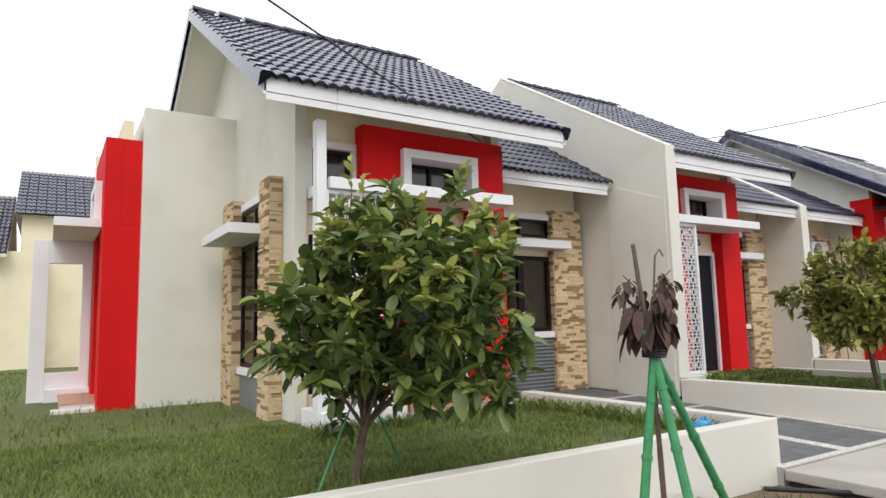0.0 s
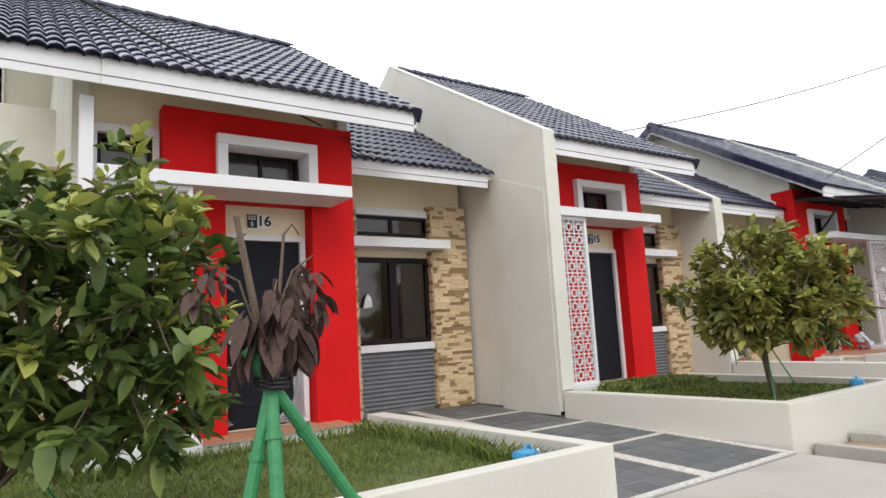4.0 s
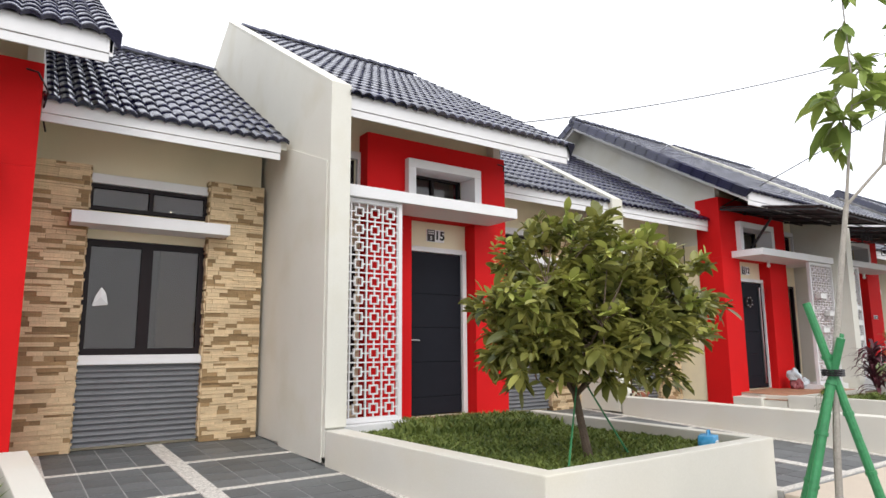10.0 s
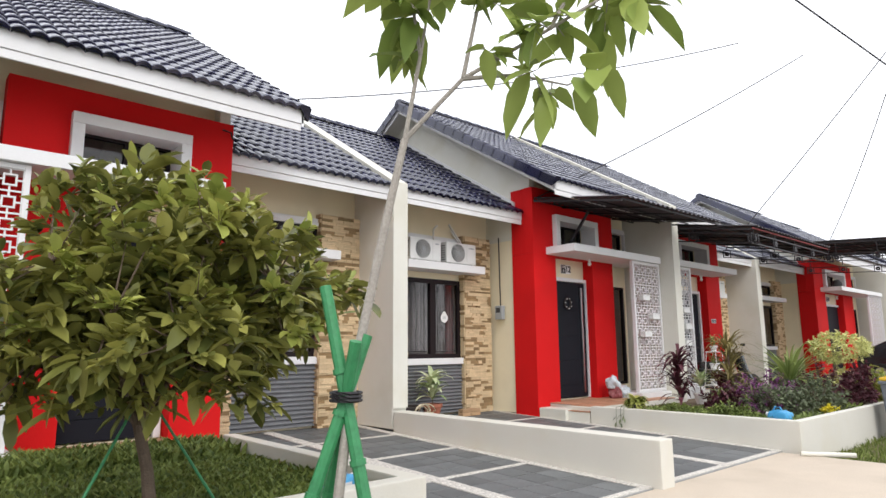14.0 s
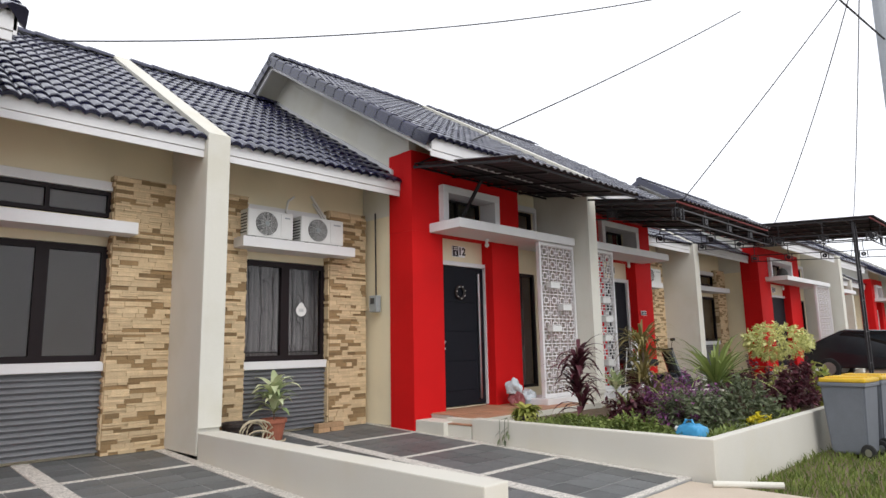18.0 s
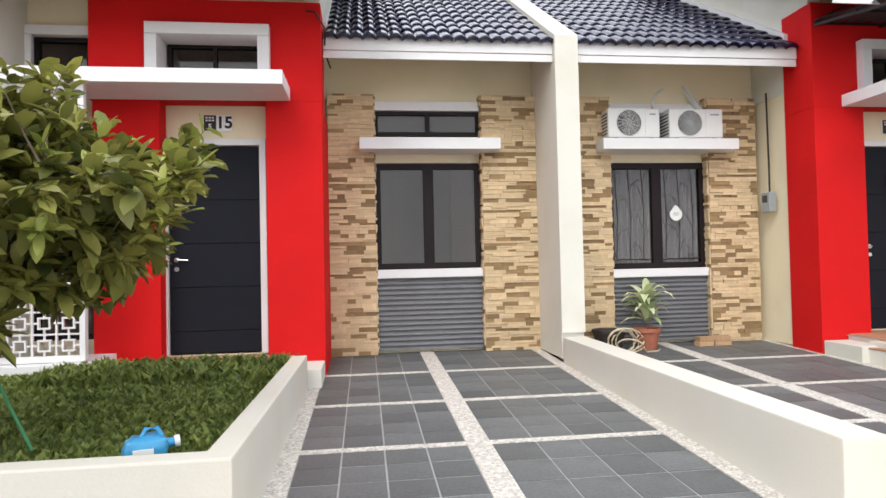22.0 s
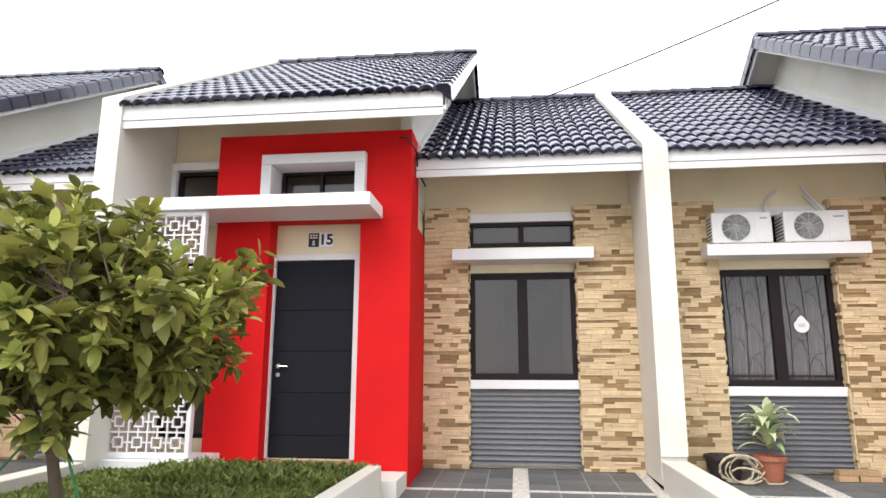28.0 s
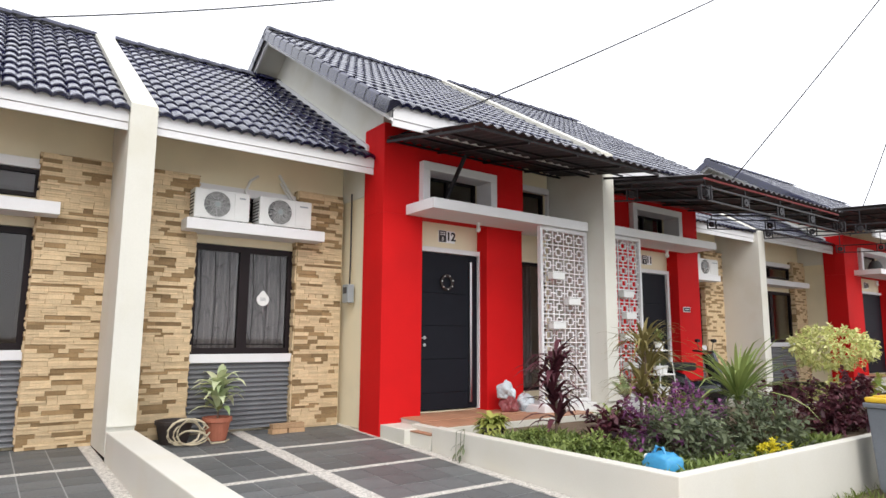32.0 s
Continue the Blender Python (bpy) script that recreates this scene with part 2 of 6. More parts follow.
def tile_shape(bm):
    """One concrete roof tile with two rolls, its lower end at the origin, running up +y."""
    cols, thick = 17, 0.016
    def prof(s):
        return 0.036 * abs(math.sin(s * math.tau)) ** 0.85
    rows = ((0.0, 0.012), (0.006, 0.020), (0.016, 0.0225), (0.03, 0.0225), (TILE_L + 0.05, -0.004))
    top = [[bm.verts.new((s / (cols - 1) * TILE_W, y, prof(s / (cols - 1)) + lift + thick)) for s in range(cols)] for y, lift in rows]
    low = [bm.verts.new((s / (cols - 1) * TILE_W, 0.004, prof(s / (cols - 1)) - 0.012)) for s in range(cols)]
    for s in range(cols - 1):
        for a, b in zip(top, top[1:]):
            bm.faces.new((a[s], a[s + 1], b[s + 1], b[s])).smooth = True
        bm.faces.new((low[s], low[s + 1], top[0][s + 1], top[0][s]))


def roof_plane(parent, x, y_eave, y_ridge, z0, front=True, single=True):
    """Tiles of one slope, cut to whole columns; parent is the roof part."""
    x = order(*x)
    ang = math.atan(SLOPE)
    run = (y_ridge - y_eave) / math.cos(ang)
    rows = max(1, round(run / TILE_L))
    step = run / rows
    cols = max(1, round((x[1] - x[0]) / TILE_W))
    sx = (x[1] - x[0]) / cols / TILE_W
    joined = []
    for r in range(rows):
        d = r * step
        for c in range(cols):
            jx, jz, jr = random.uniform(-0.004, 0.004), random.uniform(-0.003, 0.003), random.uniform(-0.6, 0.6)
            if front:
                m = Matrix.Translation((x[0] + c * TILE_W * sx + jx, y_eave + d * math.cos(ang), z0 + SLOPE * y_eave + d * math.sin(ang) + jz)) @ pose(0, 0, 0, math.degrees(ang), jr, 0)
            else:
                m = Matrix.Translation((x[0] + (c + 1) * TILE_W * sx + jx, 2 * y_ridge - y_eave - d * math.cos(ang), z0 + SLOPE * y_eave + d * math.sin(ang) + jz)) @ pose(0, 0, 0, math.degrees(ang), jr, 180)
            m = m @ Matrix.Diagonal((sx, 1, 1, 1))
            if single:
                piece("tile", "tile", tile_shape, ROOF, parent, m)
            else:
                joined.append(m)
    if joined:
        join_copies("tile_field", tile_shape, joined, ROOF, parent)


def ridge_shape(bm):
    n = 7
    a = [bm.verts.new((0.0, 0.14 * math.cos(math.pi * k / (n - 1)), 0.10 * math.sin(math.pi * k / (n - 1)) + 0.012)) for k in range(n)]
    b = [bm.verts.new((0.40, 0.13 * math.cos(math.pi * k / (n - 1)), 0.09 * math.sin(math.pi * k / (n - 1)))) for k in range(n)]
    for k in range(n - 1):
        bm.faces.new((a[k], b[k], b[k + 1], a[k + 1])).smooth = True
    bm.faces.new(a)


def ridge(parent, x, y, z):
    x = order(*x)
    n = max(1, round((x[1] - x[0]) / 0.36))
    for i in range(n):
        piece("ridge_tile", "ridge", ridge_shape, ROOF, parent, Matrix.Translation((x[0] + i * (x[1] - x[0]) / n, y, z - 0.03)))


def rake_shape(bm):
    """An edge tile that folds over the gable: top flange and a drop."""
    pts = [(-0.03, -0.13), (-0.03, 0.03), (0.0, 0.06), (0.10, 0.06), (0.13, 0.03)]
    a = [bm.verts.new((u, 0.0, w + 0.016)) for u, w in pts]
    b = [bm.verts.new((u, TILE_L + 0.04, w)) for u, w in pts]
    for k in range(len(pts) - 1):
        bm.faces.new((a[k], a[k + 1], b[k + 1], b[k]))
    bm.faces.new(a[::-1])


def rake(parent, x, side, y_eave, y_ridge, z0):
    ang = math.atan(SLOPE)
    rows = round((y_ridge - y_eave) / math.cos(ang) / TILE_L)
    step = (y_ridge - y_eave) / math.cos(ang) / rows
    for back in (False, True):
        for r in range(rows):
            d = r * step
            y = y_eave + d * math.cos(ang)
            y = 2 * y_ridge - y if back else y
            m = Matrix.Translation((x, y, z0 + SLOPE * y_eave + d * math.sin(ang))) @ Matrix.Diagonal((side, -1 if back else 1, 1, 1)) @ pose(0, 0, 0, math.degrees(ang))
            piece("edge_tile", "rake", rake_shape, ROOF, parent, m)


# stone strips: a few shared sizes


def strip_shape(w, h, d):
    def make(bm):
        add_box(bm, (0.0008, w - 0.0008), (-d, 0.01), (0.0008, h - 0.0008), 0.002)
    return make


def stone_face(parent, place, width, height, seed, near=True):
    """Courses of split stone on the plane y = 0 of place, x to the right, z up, facing -y."""
    rnd = random.Random(seed)
    lots = {True: [], False: []}
    z = 0.0
    while z < height - 0.005:
        h = rnd.choice((0.026, 0.034, 0.048, 0.050, 0.052, 0.058))
        h = min(h, height - z)
        x = -rnd.uniform(0, 0.1)
        while x < width:
            w = rnd.choice((0.10, 0.15, 0.20, 0.24, 0.30))
            a, b = max(x, 0.0), min(x + w, width)
            if width - b < 0.05:
                b = width
            if b - a > 0.02:
                dark = rnd.random() < (0.34 if w < 0.22 else 0.24)
                split = not dark and h > 0.04 and rnd.random() < 0.55
                for lo, hh in (((0, h * 0.5), (h * 0.5, h * 0.5)) if split else ((0, h),)):
                    d = rnd.choice((0.012, 0.018, 0.024)) - (0.008 if dark else 0)
                    at = place @ Matrix.Translation((a, 0, z + lo))
                    if near:
                        piece("stone", ("strip", round(b - a, 2), round(hh, 3), d, dark), strip_shape(b - a, hh, d), STONE_D if dark else STONE_L, parent, at)
                    else:
                        lots[dark].append(at @ Matrix.Diagonal(((b - a) / 0.2, d / 0.02, hh / 0.04, 1)))
            x = b if b == width else x + w
            if b == width:
                break
        z += h
    for dark, places in lots.items():
        if places:
            join_copies("stone_cladding", strip_shape(0.2, 0.04, 0.02), places, STONE_D if dark else STONE_L, parent)


def lattice_mesh(bm, w, h, nx, nz, bar=0.016, deep=0.025):
    cw, ch = w / nx, h / nz
    for i in range(nx + 1):
        add_box(bm, (i * cw - bar / 2, i * cw + bar / 2), (0, deep), (0, h))
    for j in range(nz + 1):
        add_box(bm, (0, w), (0.002, deep - 0.002), (j * ch - bar / 2, j * ch + bar / 2))
    s = 0.27
    for i in range(nx):
        for j in range(nz):
            cx, cz = (i + 0.5) * cw, (j + 0.5) * ch
            a, b = s * cw, s * ch
            add_box(bm, (cx - a, cx + a), (-0.003, deep + 0.003), (cz + b - bar, cz + b))
            add_box(bm, (cx - a, cx + a), (-0.003, deep + 0.003), (cz - b, cz - b + bar))
            add_box(bm, (cx - a, cx - a + bar), (-0.003, deep + 0.003), (cz - b + bar, cz + b - bar))
            add_box(bm, (cx + a - bar, cx + a), (-0.003, deep + 0.003), (cz - b + bar, cz + b - bar))
            for q in ((-1, 0), (1, 0), (0, -1), (0, 1)):
                if q[0]:
                    x = order(cx + q[0] * a, cx + q[0] * cw / 2)
                    add_box(bm, x, (0.004, deep - 0.004), (cz - bar / 2, cz + bar / 2))
                else:
                    z = order(cz + q[1] * b, cz + q[1] * ch / 2)
                    add_box(bm, (cx - bar / 2, cx + bar / 2), (0.004, deep - 0.004), z)


def glazed(parent, name, x, y, z, panes, bar=0.05, deep=0.07, mull=None, label=""):
    """A window with a dark frame of one part and panes of their own; y is the frame's front."""
    x = order(*x)
    w = (x[1] - x[0]) / panes
    m = (mull or bar) / 2
    holes = [(x[0] + i * w + (m if i else bar), x[0] + (i + 1) * w - (m if i < panes - 1 else bar), z[0] + bar, z[1] - bar) for i in range(panes)]
    win = bricked_wall(name, x, (y, y + deep), z, holes, FRAME, parent, label)
    for i in range(panes):
        p = box("pane", (x[0] + i * w + bar * 0.8, x[0] + (i + 1) * w - bar * 0.8), (y + 0.04, y + 0.046), (z[0] + bar * 0.8, z[1] - bar * 0.8), GLASS, win, bevel=0)
        p.visible_shadow = False
    return win


def bricked_wall(name, x, y, z, holes, mat, parent, label=""):
    """A wall along x with rectangular holes (x0, x1, z0, z1) through it."""
    x = order(*x)
    bm = bmesh.new()
    xs = sorted({x[0], x[1], *[v for h in holes for v in order(h[0], h[1])]})
    zs = sorted({z[0], z[1], *[v for h in holes for v in (h[2], h[3])]})
    def solid(i, j):
        if not (0 <= i < len(xs) - 1 and 0 <= j < len(zs) - 1):
            return False
        cx, cz = (xs[i] + xs[i + 1]) / 2, (zs[j] + zs[j + 1]) / 2
        return not any(order(h[0], h[1])[0] < cx < order(h[0], h[1])[1] and h[2] < cz < h[3] for h in holes)
    cache = {}
    def v(a, b, c):
        k = (round(a, 5), round(b, 5), round(c, 5))
        if k not in cache:
            cache[k] = bm.verts.new(k)
        return cache[k]
    for i in range(len(xs) - 1):
        for j in range(len(zs) - 1):
            if not solid(i, j):
                continue
            a, b, c, d = xs[i], xs[i + 1], zs[j], zs[j + 1]
            for q in y:
                bm.faces.new((v(a, q, c), v(b, q, c), v(b, q, d), v(a, q, d)))
            for di, dj, p0, p1 in ((-1, 0, (a, c), (a, d)), (1, 0, (b, c), (b, d)), (0, -1, (a, c), (b, c)), (0, 1, (a, d), (b, d))):
                if not solid(i + di, j + dj):
                    bm.faces.new((v(p0[0], y[0], p0[1]), v(p1[0], y[0], p1[1]), v(p1[0], y[1], p1[1]), v(p0[0], y[1], p0[1])))
    bmesh.ops.recalc_face_normals(bm, faces=bm.faces)
    return part(name, bm, mat, parent, label)


def roof_deck(name, house, x, y_eave, y_ridge, z0, mat):
    b = 2 * y_ridge - y_eave
    ze, zr = z0 + SLOPE * y_eave, z0 + SLOPE * y_ridge
    return prism(name, [(y_eave, ze), (y_ridge, zr), (b, ze), (b, ze - 0.10), (y_ridge, zr - 0.10), (y_eave, ze - 0.10)], x, mat, house)


def gable_board(house, x, y_eave, y_ridge, z0, deep=0.20):
    b = 2 * y_ridge - y_eave
    ze, zr = z0 + SLOPE * y_eave + 0.01, z0 + SLOPE * y_ridge + 0.01
    return prism("rake_board", [(y_eave, ze), (y_ridge, zr), (b, ze), (b, ze - deep), (y_ridge, zr - deep), (y_eave, ze - deep)], x, WHITE, house)


PLATE = material("number_plate", (0.86, 0.86, 0.87), 0.5)


def number_plate(house, xa, xb, number):
    plate = box("number_plate", (xa, xb), (1.10, 1.12), (2.61, 2.79), PLATE, house, "pale number plate with a dark block sign")
    box("block_sign", (xa + 0.006, xa + 0.135), (1.094, 1.10), (2.616, 2.784), BLACK, plate, bevel=0.002)
    for zz in (2.748, 2.718):
        for k in range(3):
            box("sign_bar", (xa + 0.024 + k * 0.033, xa + 0.048 + k * 0.033), (1.091, 1.094), (zz, zz + 0.018), WHITE, plate, bevel=0)
    text("5", 0.075, WHITE, plate, pose((xa + 0.07), 1.093, 2.66, 90, 0, 0))
    text(number, 0.175, BLACK, plate, pose((xa + 0.222), 1.097, 2.70, 90, 0, 0))


def build_portal(house, P, number="", screen_open=False, top=3.96, back=1.41, inner=0.92, plate=1.97):
    """The red portal with door, high windows, canopy, screen and porch."""
    flip = P(1) < P(0)
    bricked_wall("wall", (P(0.16), P(3.2)), (1.12, 1.27), (0, 4.6), [(P(1.56), P(2.59), 0.2, 2.46), (P(1.58), P(2.61), 3.05, 3.58), (P(0.24), P(0.82), 3.05, 3.62), (P(0.22), P(0.86), 0.4, 2.45)], CREAM, house)
    # red portal
    box("portal_column", (P(inner), P(1.58)), (0.88, 1.12), (0, 2.89), RED, house, bevel=0.008)
    box("portal_column", (P(2.66), P(3.25)), (0.88, back), (-0.1, 2.89), RED, house, bevel=0.008)
    bricked_wall("portal_beam", (P(0.89), P(3.25)), (0.88, 1.115), (2.89, top), [(P(1.49), P(2.70), 3.03, 3.66)], RED, house)
    box("portal_beam", (P(2.66), P(3.25)), (1.117, 1.41), (2.892, top - 0.002), RED, house)
    # white surround of the high window
    bm = bmesh.new()
    xa, xb = order(P(1.47), P(2.72))
    add_box(bm, (xa, xb), (0.78, 1.13), (3.56, 3.68), 0.005)
    add_box(bm, (xa, xa + 0.12), (0.78, 1.13), (3.03, 3.558), 0.005)
    add_box(bm, (xb - 0.12, xb), (0.78, 1.13), (3.03, 3.558), 0.005)
    part("window_surround", bm, WHITE, house)
    glazed(house, "window", (P(1.60), P(2.59)), 1.13, (3.05, 3.57), 2, bar=0.04)
    bm = bmesh.new()
    xa, xb = order(P(0.17), P(0.885))
    add_box(bm, (xa, xb), (1.06, 1.12), (3.62, 3.72), 0.004)
    add_box(bm, (xa, xa + 0.08), (1.06, 1.12), (3.03, 3.618), 0.004)
    add_box(bm, (xb - 0.05, xb), (1.06, 1.12), (3.03, 3.618), 0.004)
    part("window_surround", bm, WHITE, house)
    glazed(house, "window", (P(0.25), P(0.82)), 1.13, (3.04, 3.61), 1, bar=0.045)
    glazed(house, "window", (P(0.23), P(0.86)), 1.13, (0.4, 2.45), 1, bar=0.05)
    # door
    bm = bmesh.new()
    xa, xb = order(P(1.53), P(2.63))
    add_box(bm, (xa, xa + 0.07), (1.05, 1.16), (0.2, 2.52), 0.005)
    add_box(bm, (xb - 0.07, xb), (1.05, 1.16), (0.2, 2.52), 0.005)
    add_box(bm, (xa + 0.07, xb - 0.07), (1.05, 1.16), (2.45, 2.52), 0.005)
    door = part("door", bm, WHITE, house, "white door frame")
    bm = bmesh.new()
    xa, xb = xa + 0.075, xb - 0.075
    add_box(bm, (xa, xb), (1.105, 1.135), (0.215, 2.445))
    zs = [0.215, 0.45, 0.92, 1.39, 1.86, 2.445]
    for q, w in zip(zs, zs[1:]):
        add_box(bm, (xa + 0.002, xb - 0.002), (1.095, 1.104), (q + 0.004, w - 0.004), 0.003)
    part("door_leaf", bm, DOOR, door, "charcoal door leaf with horizontal grooves")
    bm = bmesh.new()
    hx = P(1.68) if not flip else P(2.48)
    s = 1 if P(2) > P(1) else -1
    tube(bm, [(hx, 1.095, 1.22), (hx, 1.05, 1.22), (hx + s * 0.02, 1.04, 1.22), (hx + s * 0.13, 1.04, 1.215)], 0.009, 0.009)
    turned(bm, [(0.026, 0.0), (0.026, 0.008)], (0, 0, 0), 14)
    for v in bm.verts[-28:]:
        v.co = (hx + v.co.x, 1.09 + v.co.z - 0.006, 1.22 + v.co.y)
    n = len(bm.verts)
    turned(bm, [(0.024, 0.0), (0.024, 0.008)], (0, 0, 0), 14)
    bm.verts.ensure_lookup_table()
    for v in bm.verts[n:]:
        v.co = (hx + v.co.x, 1.09 + v.co.z - 0.006, 1.12 + v.co.y)
    part("handle", bm, METAL, door, "chrome lever handle")
    # number plate: a dark block sign and the house number
    if number:
        xm = P(plate + 0.15)
        number_plate(house, xm - 0.15, xm + 0.15, number)
    # canopy slab
    bm = bmesh.new()
    add_box(bm, order(P(0.17), P(2.92)), (0.23, 0.88), (2.89, 3.03), 0.006)
    part("canopy", bm, WHITE, house, "white concrete door canopy")
    box("canopy", (P(0.17), P(0.888)), (0.882, 1.118), (2.892, 3.028), WHITE, house)
    if screen_open:
        bm = bmesh.new()
        u0, u1 = 0.86, 1.0
        add_box(bm, (u0, u1), (-0.05, 0.20), (0, 2.89), 0.006)
        add_box(bm, (u0, u1), (0.72, 0.86), (0, 2.89), 0.006)
        add_box(bm, (u0, u1), (0.20, 0.72), (0, 0.55), 0.006)
        add_box(bm, (u0, u1), (0.20, 0.72), (2.48, 2.89), 0.006)
        part("open_frame", bm, WHITE, house, "white wall frame with a tall opening")
    else:
        # screen
        xa, xb = order(P(0.13), P(1.08))
        bm = bmesh.new()
        for q in ((xa, xa + 0.05), (xb - 0.05, xb)):
            add_box(bm, q, (0.30, 0.37), (0.28, 2.885), 0.004)
        for q in ((0.28, 0.33), (2.835, 2.885)):
            add_box(bm, (xa + 0.05, xb - 0.05), (0.30, 0.37), q, 0.004)
        screen = part("screen", bm, WHITE, house, "white screen frame")
        bm = bmesh.new()
        lattice_mesh(bm, xb - xa - 0.10, 2.505, 4, 12)
        lat = part("lattice", bm, WHITE, screen, "white square-pattern lattice")
        lat.location = (xa + 0.05, 0.32, 0.33)
    box("plinth", (P(0.05), P(1.14)), (0.2, 0.9), (0, 0.275), WHITE, house, bevel=0.012)
    # porch
    box("porch", (P(1.14), P(2.94)), (0.42, 1.10), (-0.05, 0.165), PALE, house, bevel=0.01)
    porch = box("porch_floor", (P(1.12), P(2.96)), (0.40, 1.11), (0.165, 0.172), GROUT, house, bevel=0)
    for i in range(6):
        for j in range(2):
            piece("floor_tile", "porch_tile", lambda bm: add_box(bm, (0.003, 0.297), (0.003, 0.342), (0, 0.014), 0.002), TERRA, porch, Matrix.Translation((order(P(1.12), P(2.96))[0] + 0.02 + i * 0.30, 0.405 + j * 0.35, 0.172)))
    box("step", (P(2.94), P(3.24)), (0.30, 0.87), (-0.2, 0.12), PALE, house, bevel=0.01)


def build_house(label, number, base, portal_x, bay_x, strip=0.0, near=True, z=0.0, end_u=5.90, fascia=None, top=3.96, sill=1.058, ledge=(3.64, 5.38), inner=0.92, plate=1.97, verge=3.72):
    """A terraced house: a portal with door, screen and high roof beside a window bay with stone piers and a low roof."""
    house = thing("house", label, "house", "terraced houses", (base, 0, z))
    P = lambda u: portal_x(u) - base
    B = lambda u: bay_x(u) - base
    flip = P(1) < P(0)
    # walls
    build_portal(house, P, number, top=top, back=1.41 if flip else 1.955, inner=inner, plate=plate)
    fascia = fascia or end_u
    bricked_wall("wall", (P(3.2), B(end_u)), (2.10, 2.25), (0, 4.2), [(B(3.80), B(5.21), sill - 0.008, 2.42), (B(3.82), B(5.21), 2.76, 3.09)], CREAM, house)
    box("wall", (P(3.08), P(3.22)), (1.28, 2.10), (0, 4.55), CREAM, house, bevel=0)
    prism("gable_wall", [(0.95, 3.2), (0.95, HIGH0 + SLOPE * 0.95 - 0.1), (RIDGE_HIGH, HIGH0 + SLOPE * RIDGE_HIGH - 0.1), (7.6, HIGH0 + SLOPE * (2 * RIDGE_HIGH - 7.6) - 0.1), (7.6, 3.2)], (P(3.10), P(3.235)), PALE, house)
    # interior: a plain room behind the glass; openings added in its back wall to brighten it
    box("room_floor", (P(0.2), B(5.9)), (2.26, 6.0), (-0.02, 0.12), TERRA, house, bevel=0)
    box("room_floor", (P(0.2), P(3.05)), (1.28, 2.258), (-0.02, 0.12), TERRA, house, bevel=0)
    bricked_wall("room_wall", (P(0.2), B(5.9)), (5.0, 5.1), (0.12, 3.4), [(B(4.2), B(5.2), 0.12, 3.0), (P(0.6), P(2.8), 0.9, 2.9)], ROOM, house)
    box("room_wall", (P(3.25), P(3.15)), (2.3, 4.9), (0.12, 3.4), ROOM, house, bevel=0)
    box("ceiling", (P(0.2), B(5.9)), (2.3, 4.9), (3.42, 3.47), ROOM, house, bevel=0)
    # stone piers
    for a, b, inner in ((3.25 - strip, 3.82, 1), (5.19, end_u, 0)):
        xa, xb = order(B(a), B(b))
        pier = box("pier", (xa, xb), (1.96, 2.10), (0, 3.27), MORTAR, house, "split-stone clad pier", bevel=0)
        stone_face(pier, Matrix.Translation((xa, 1.96, 0)), xb - xa, 3.27, int(abs(xa) * 1000) + int(base), near)
        left_side = (inner == 0) != flip
        if left_side:
            stone_face(pier, Matrix.Translation((xa, 2.1, 0)) @ pose(0, 0, 0, 0, 0, -90), 0.14, 3.27, int(abs(xa) * 700) + 3, False)
        else:
            stone_face(pier, Matrix.Translation((xb, 1.96, 0)) @ pose(0, 0, 0, 0, 0, 90), 0.14, 3.27, int(abs(xa) * 700) + 5, False)
    # window bay
    glazed(house, "window", (B(3.82), B(5.19)), 2.07, (sill + 0.002, 2.41), 2, bar=0.075, mull=0.13)
    glazed(house, "window", (B(3.83), B(5.19)), 2.07, (2.77, 3.08), 2, bar=0.045)
    box("ledge", (B(ledge[0]), B(ledge[1])), (1.68, 2.10), (2.53, 2.67), WHITE, house, "white concrete window canopy")
    box("lintel", (B(3.823), B(5.187)), (2.03, 2.099), (3.085, 3.20), WHITE, house)
    box("sill", (B(3.823), B(5.187)), (1.99, 2.099), (sill - 0.108, sill), WHITE, house)
    bm = bmesh.new()
    xa, xb = order(B(3.825), B(5.185))
    n = 150
    ring = [(2.042 - 0.019 * math.cos(i / n * 14 * math.tau), 0.04 + i / n * (sill - 0.153)) for i in range(n + 1)]
    lo = [bm.verts.new((xa, *q)) for q in ring] + [bm.verts.new((xa, 2.095, sill - 0.113)), bm.verts.new((xa, 2.095, 0.04))]
    hi = [bm.verts.new((xb, *q)) for q in ring] + [bm.verts.new((xb, 2.095, sill - 0.113)), bm.verts.new((xb, 2.095, 0.04))]
    for i in range(len(lo)):
        j = (i + 1) % len(lo)
        bm.faces.new((lo[i], lo[j], hi[j], hi[i])).smooth = i < n
    bmesh.ops.recalc_face_normals(bm, faces=bm.faces)
    part("corrugated_panel", bm, CORR, house, "grey corrugated panel below the window")
    # roofs
    end = P(verge)
    high = roof_deck("roof", house, (P(0.17), end), 0.03, RIDGE_HIGH, HIGH0, PALE)
    high["label"] = "dark concrete tile roof, upper"
    roof_plane(high, (P(0.17), P(verge + 0.05)), -0.05, RIDGE_HIGH, HIGH0 + 0.005, True, near)
    ridge(high, (P(0.17), P(verge + 0.05)), RIDGE_HIGH, HIGH0 + SLOPE * RIDGE_HIGH + 0.05)
    rake(high, P(verge + 0.06), 1 if flip else -1, -0.05, RIDGE_HIGH, HIGH0)
    gable_board(house, (P(verge), P(verge + 0.03)), 0.0, RIDGE_HIGH, HIGH0 - 0.015)
    low = roof_deck("roof", house, (P(3.26), B(end_u)), 1.16, RIDGE_LOW, LOW0, PALE)
    low["label"] = "dark concrete tile roof, lower"
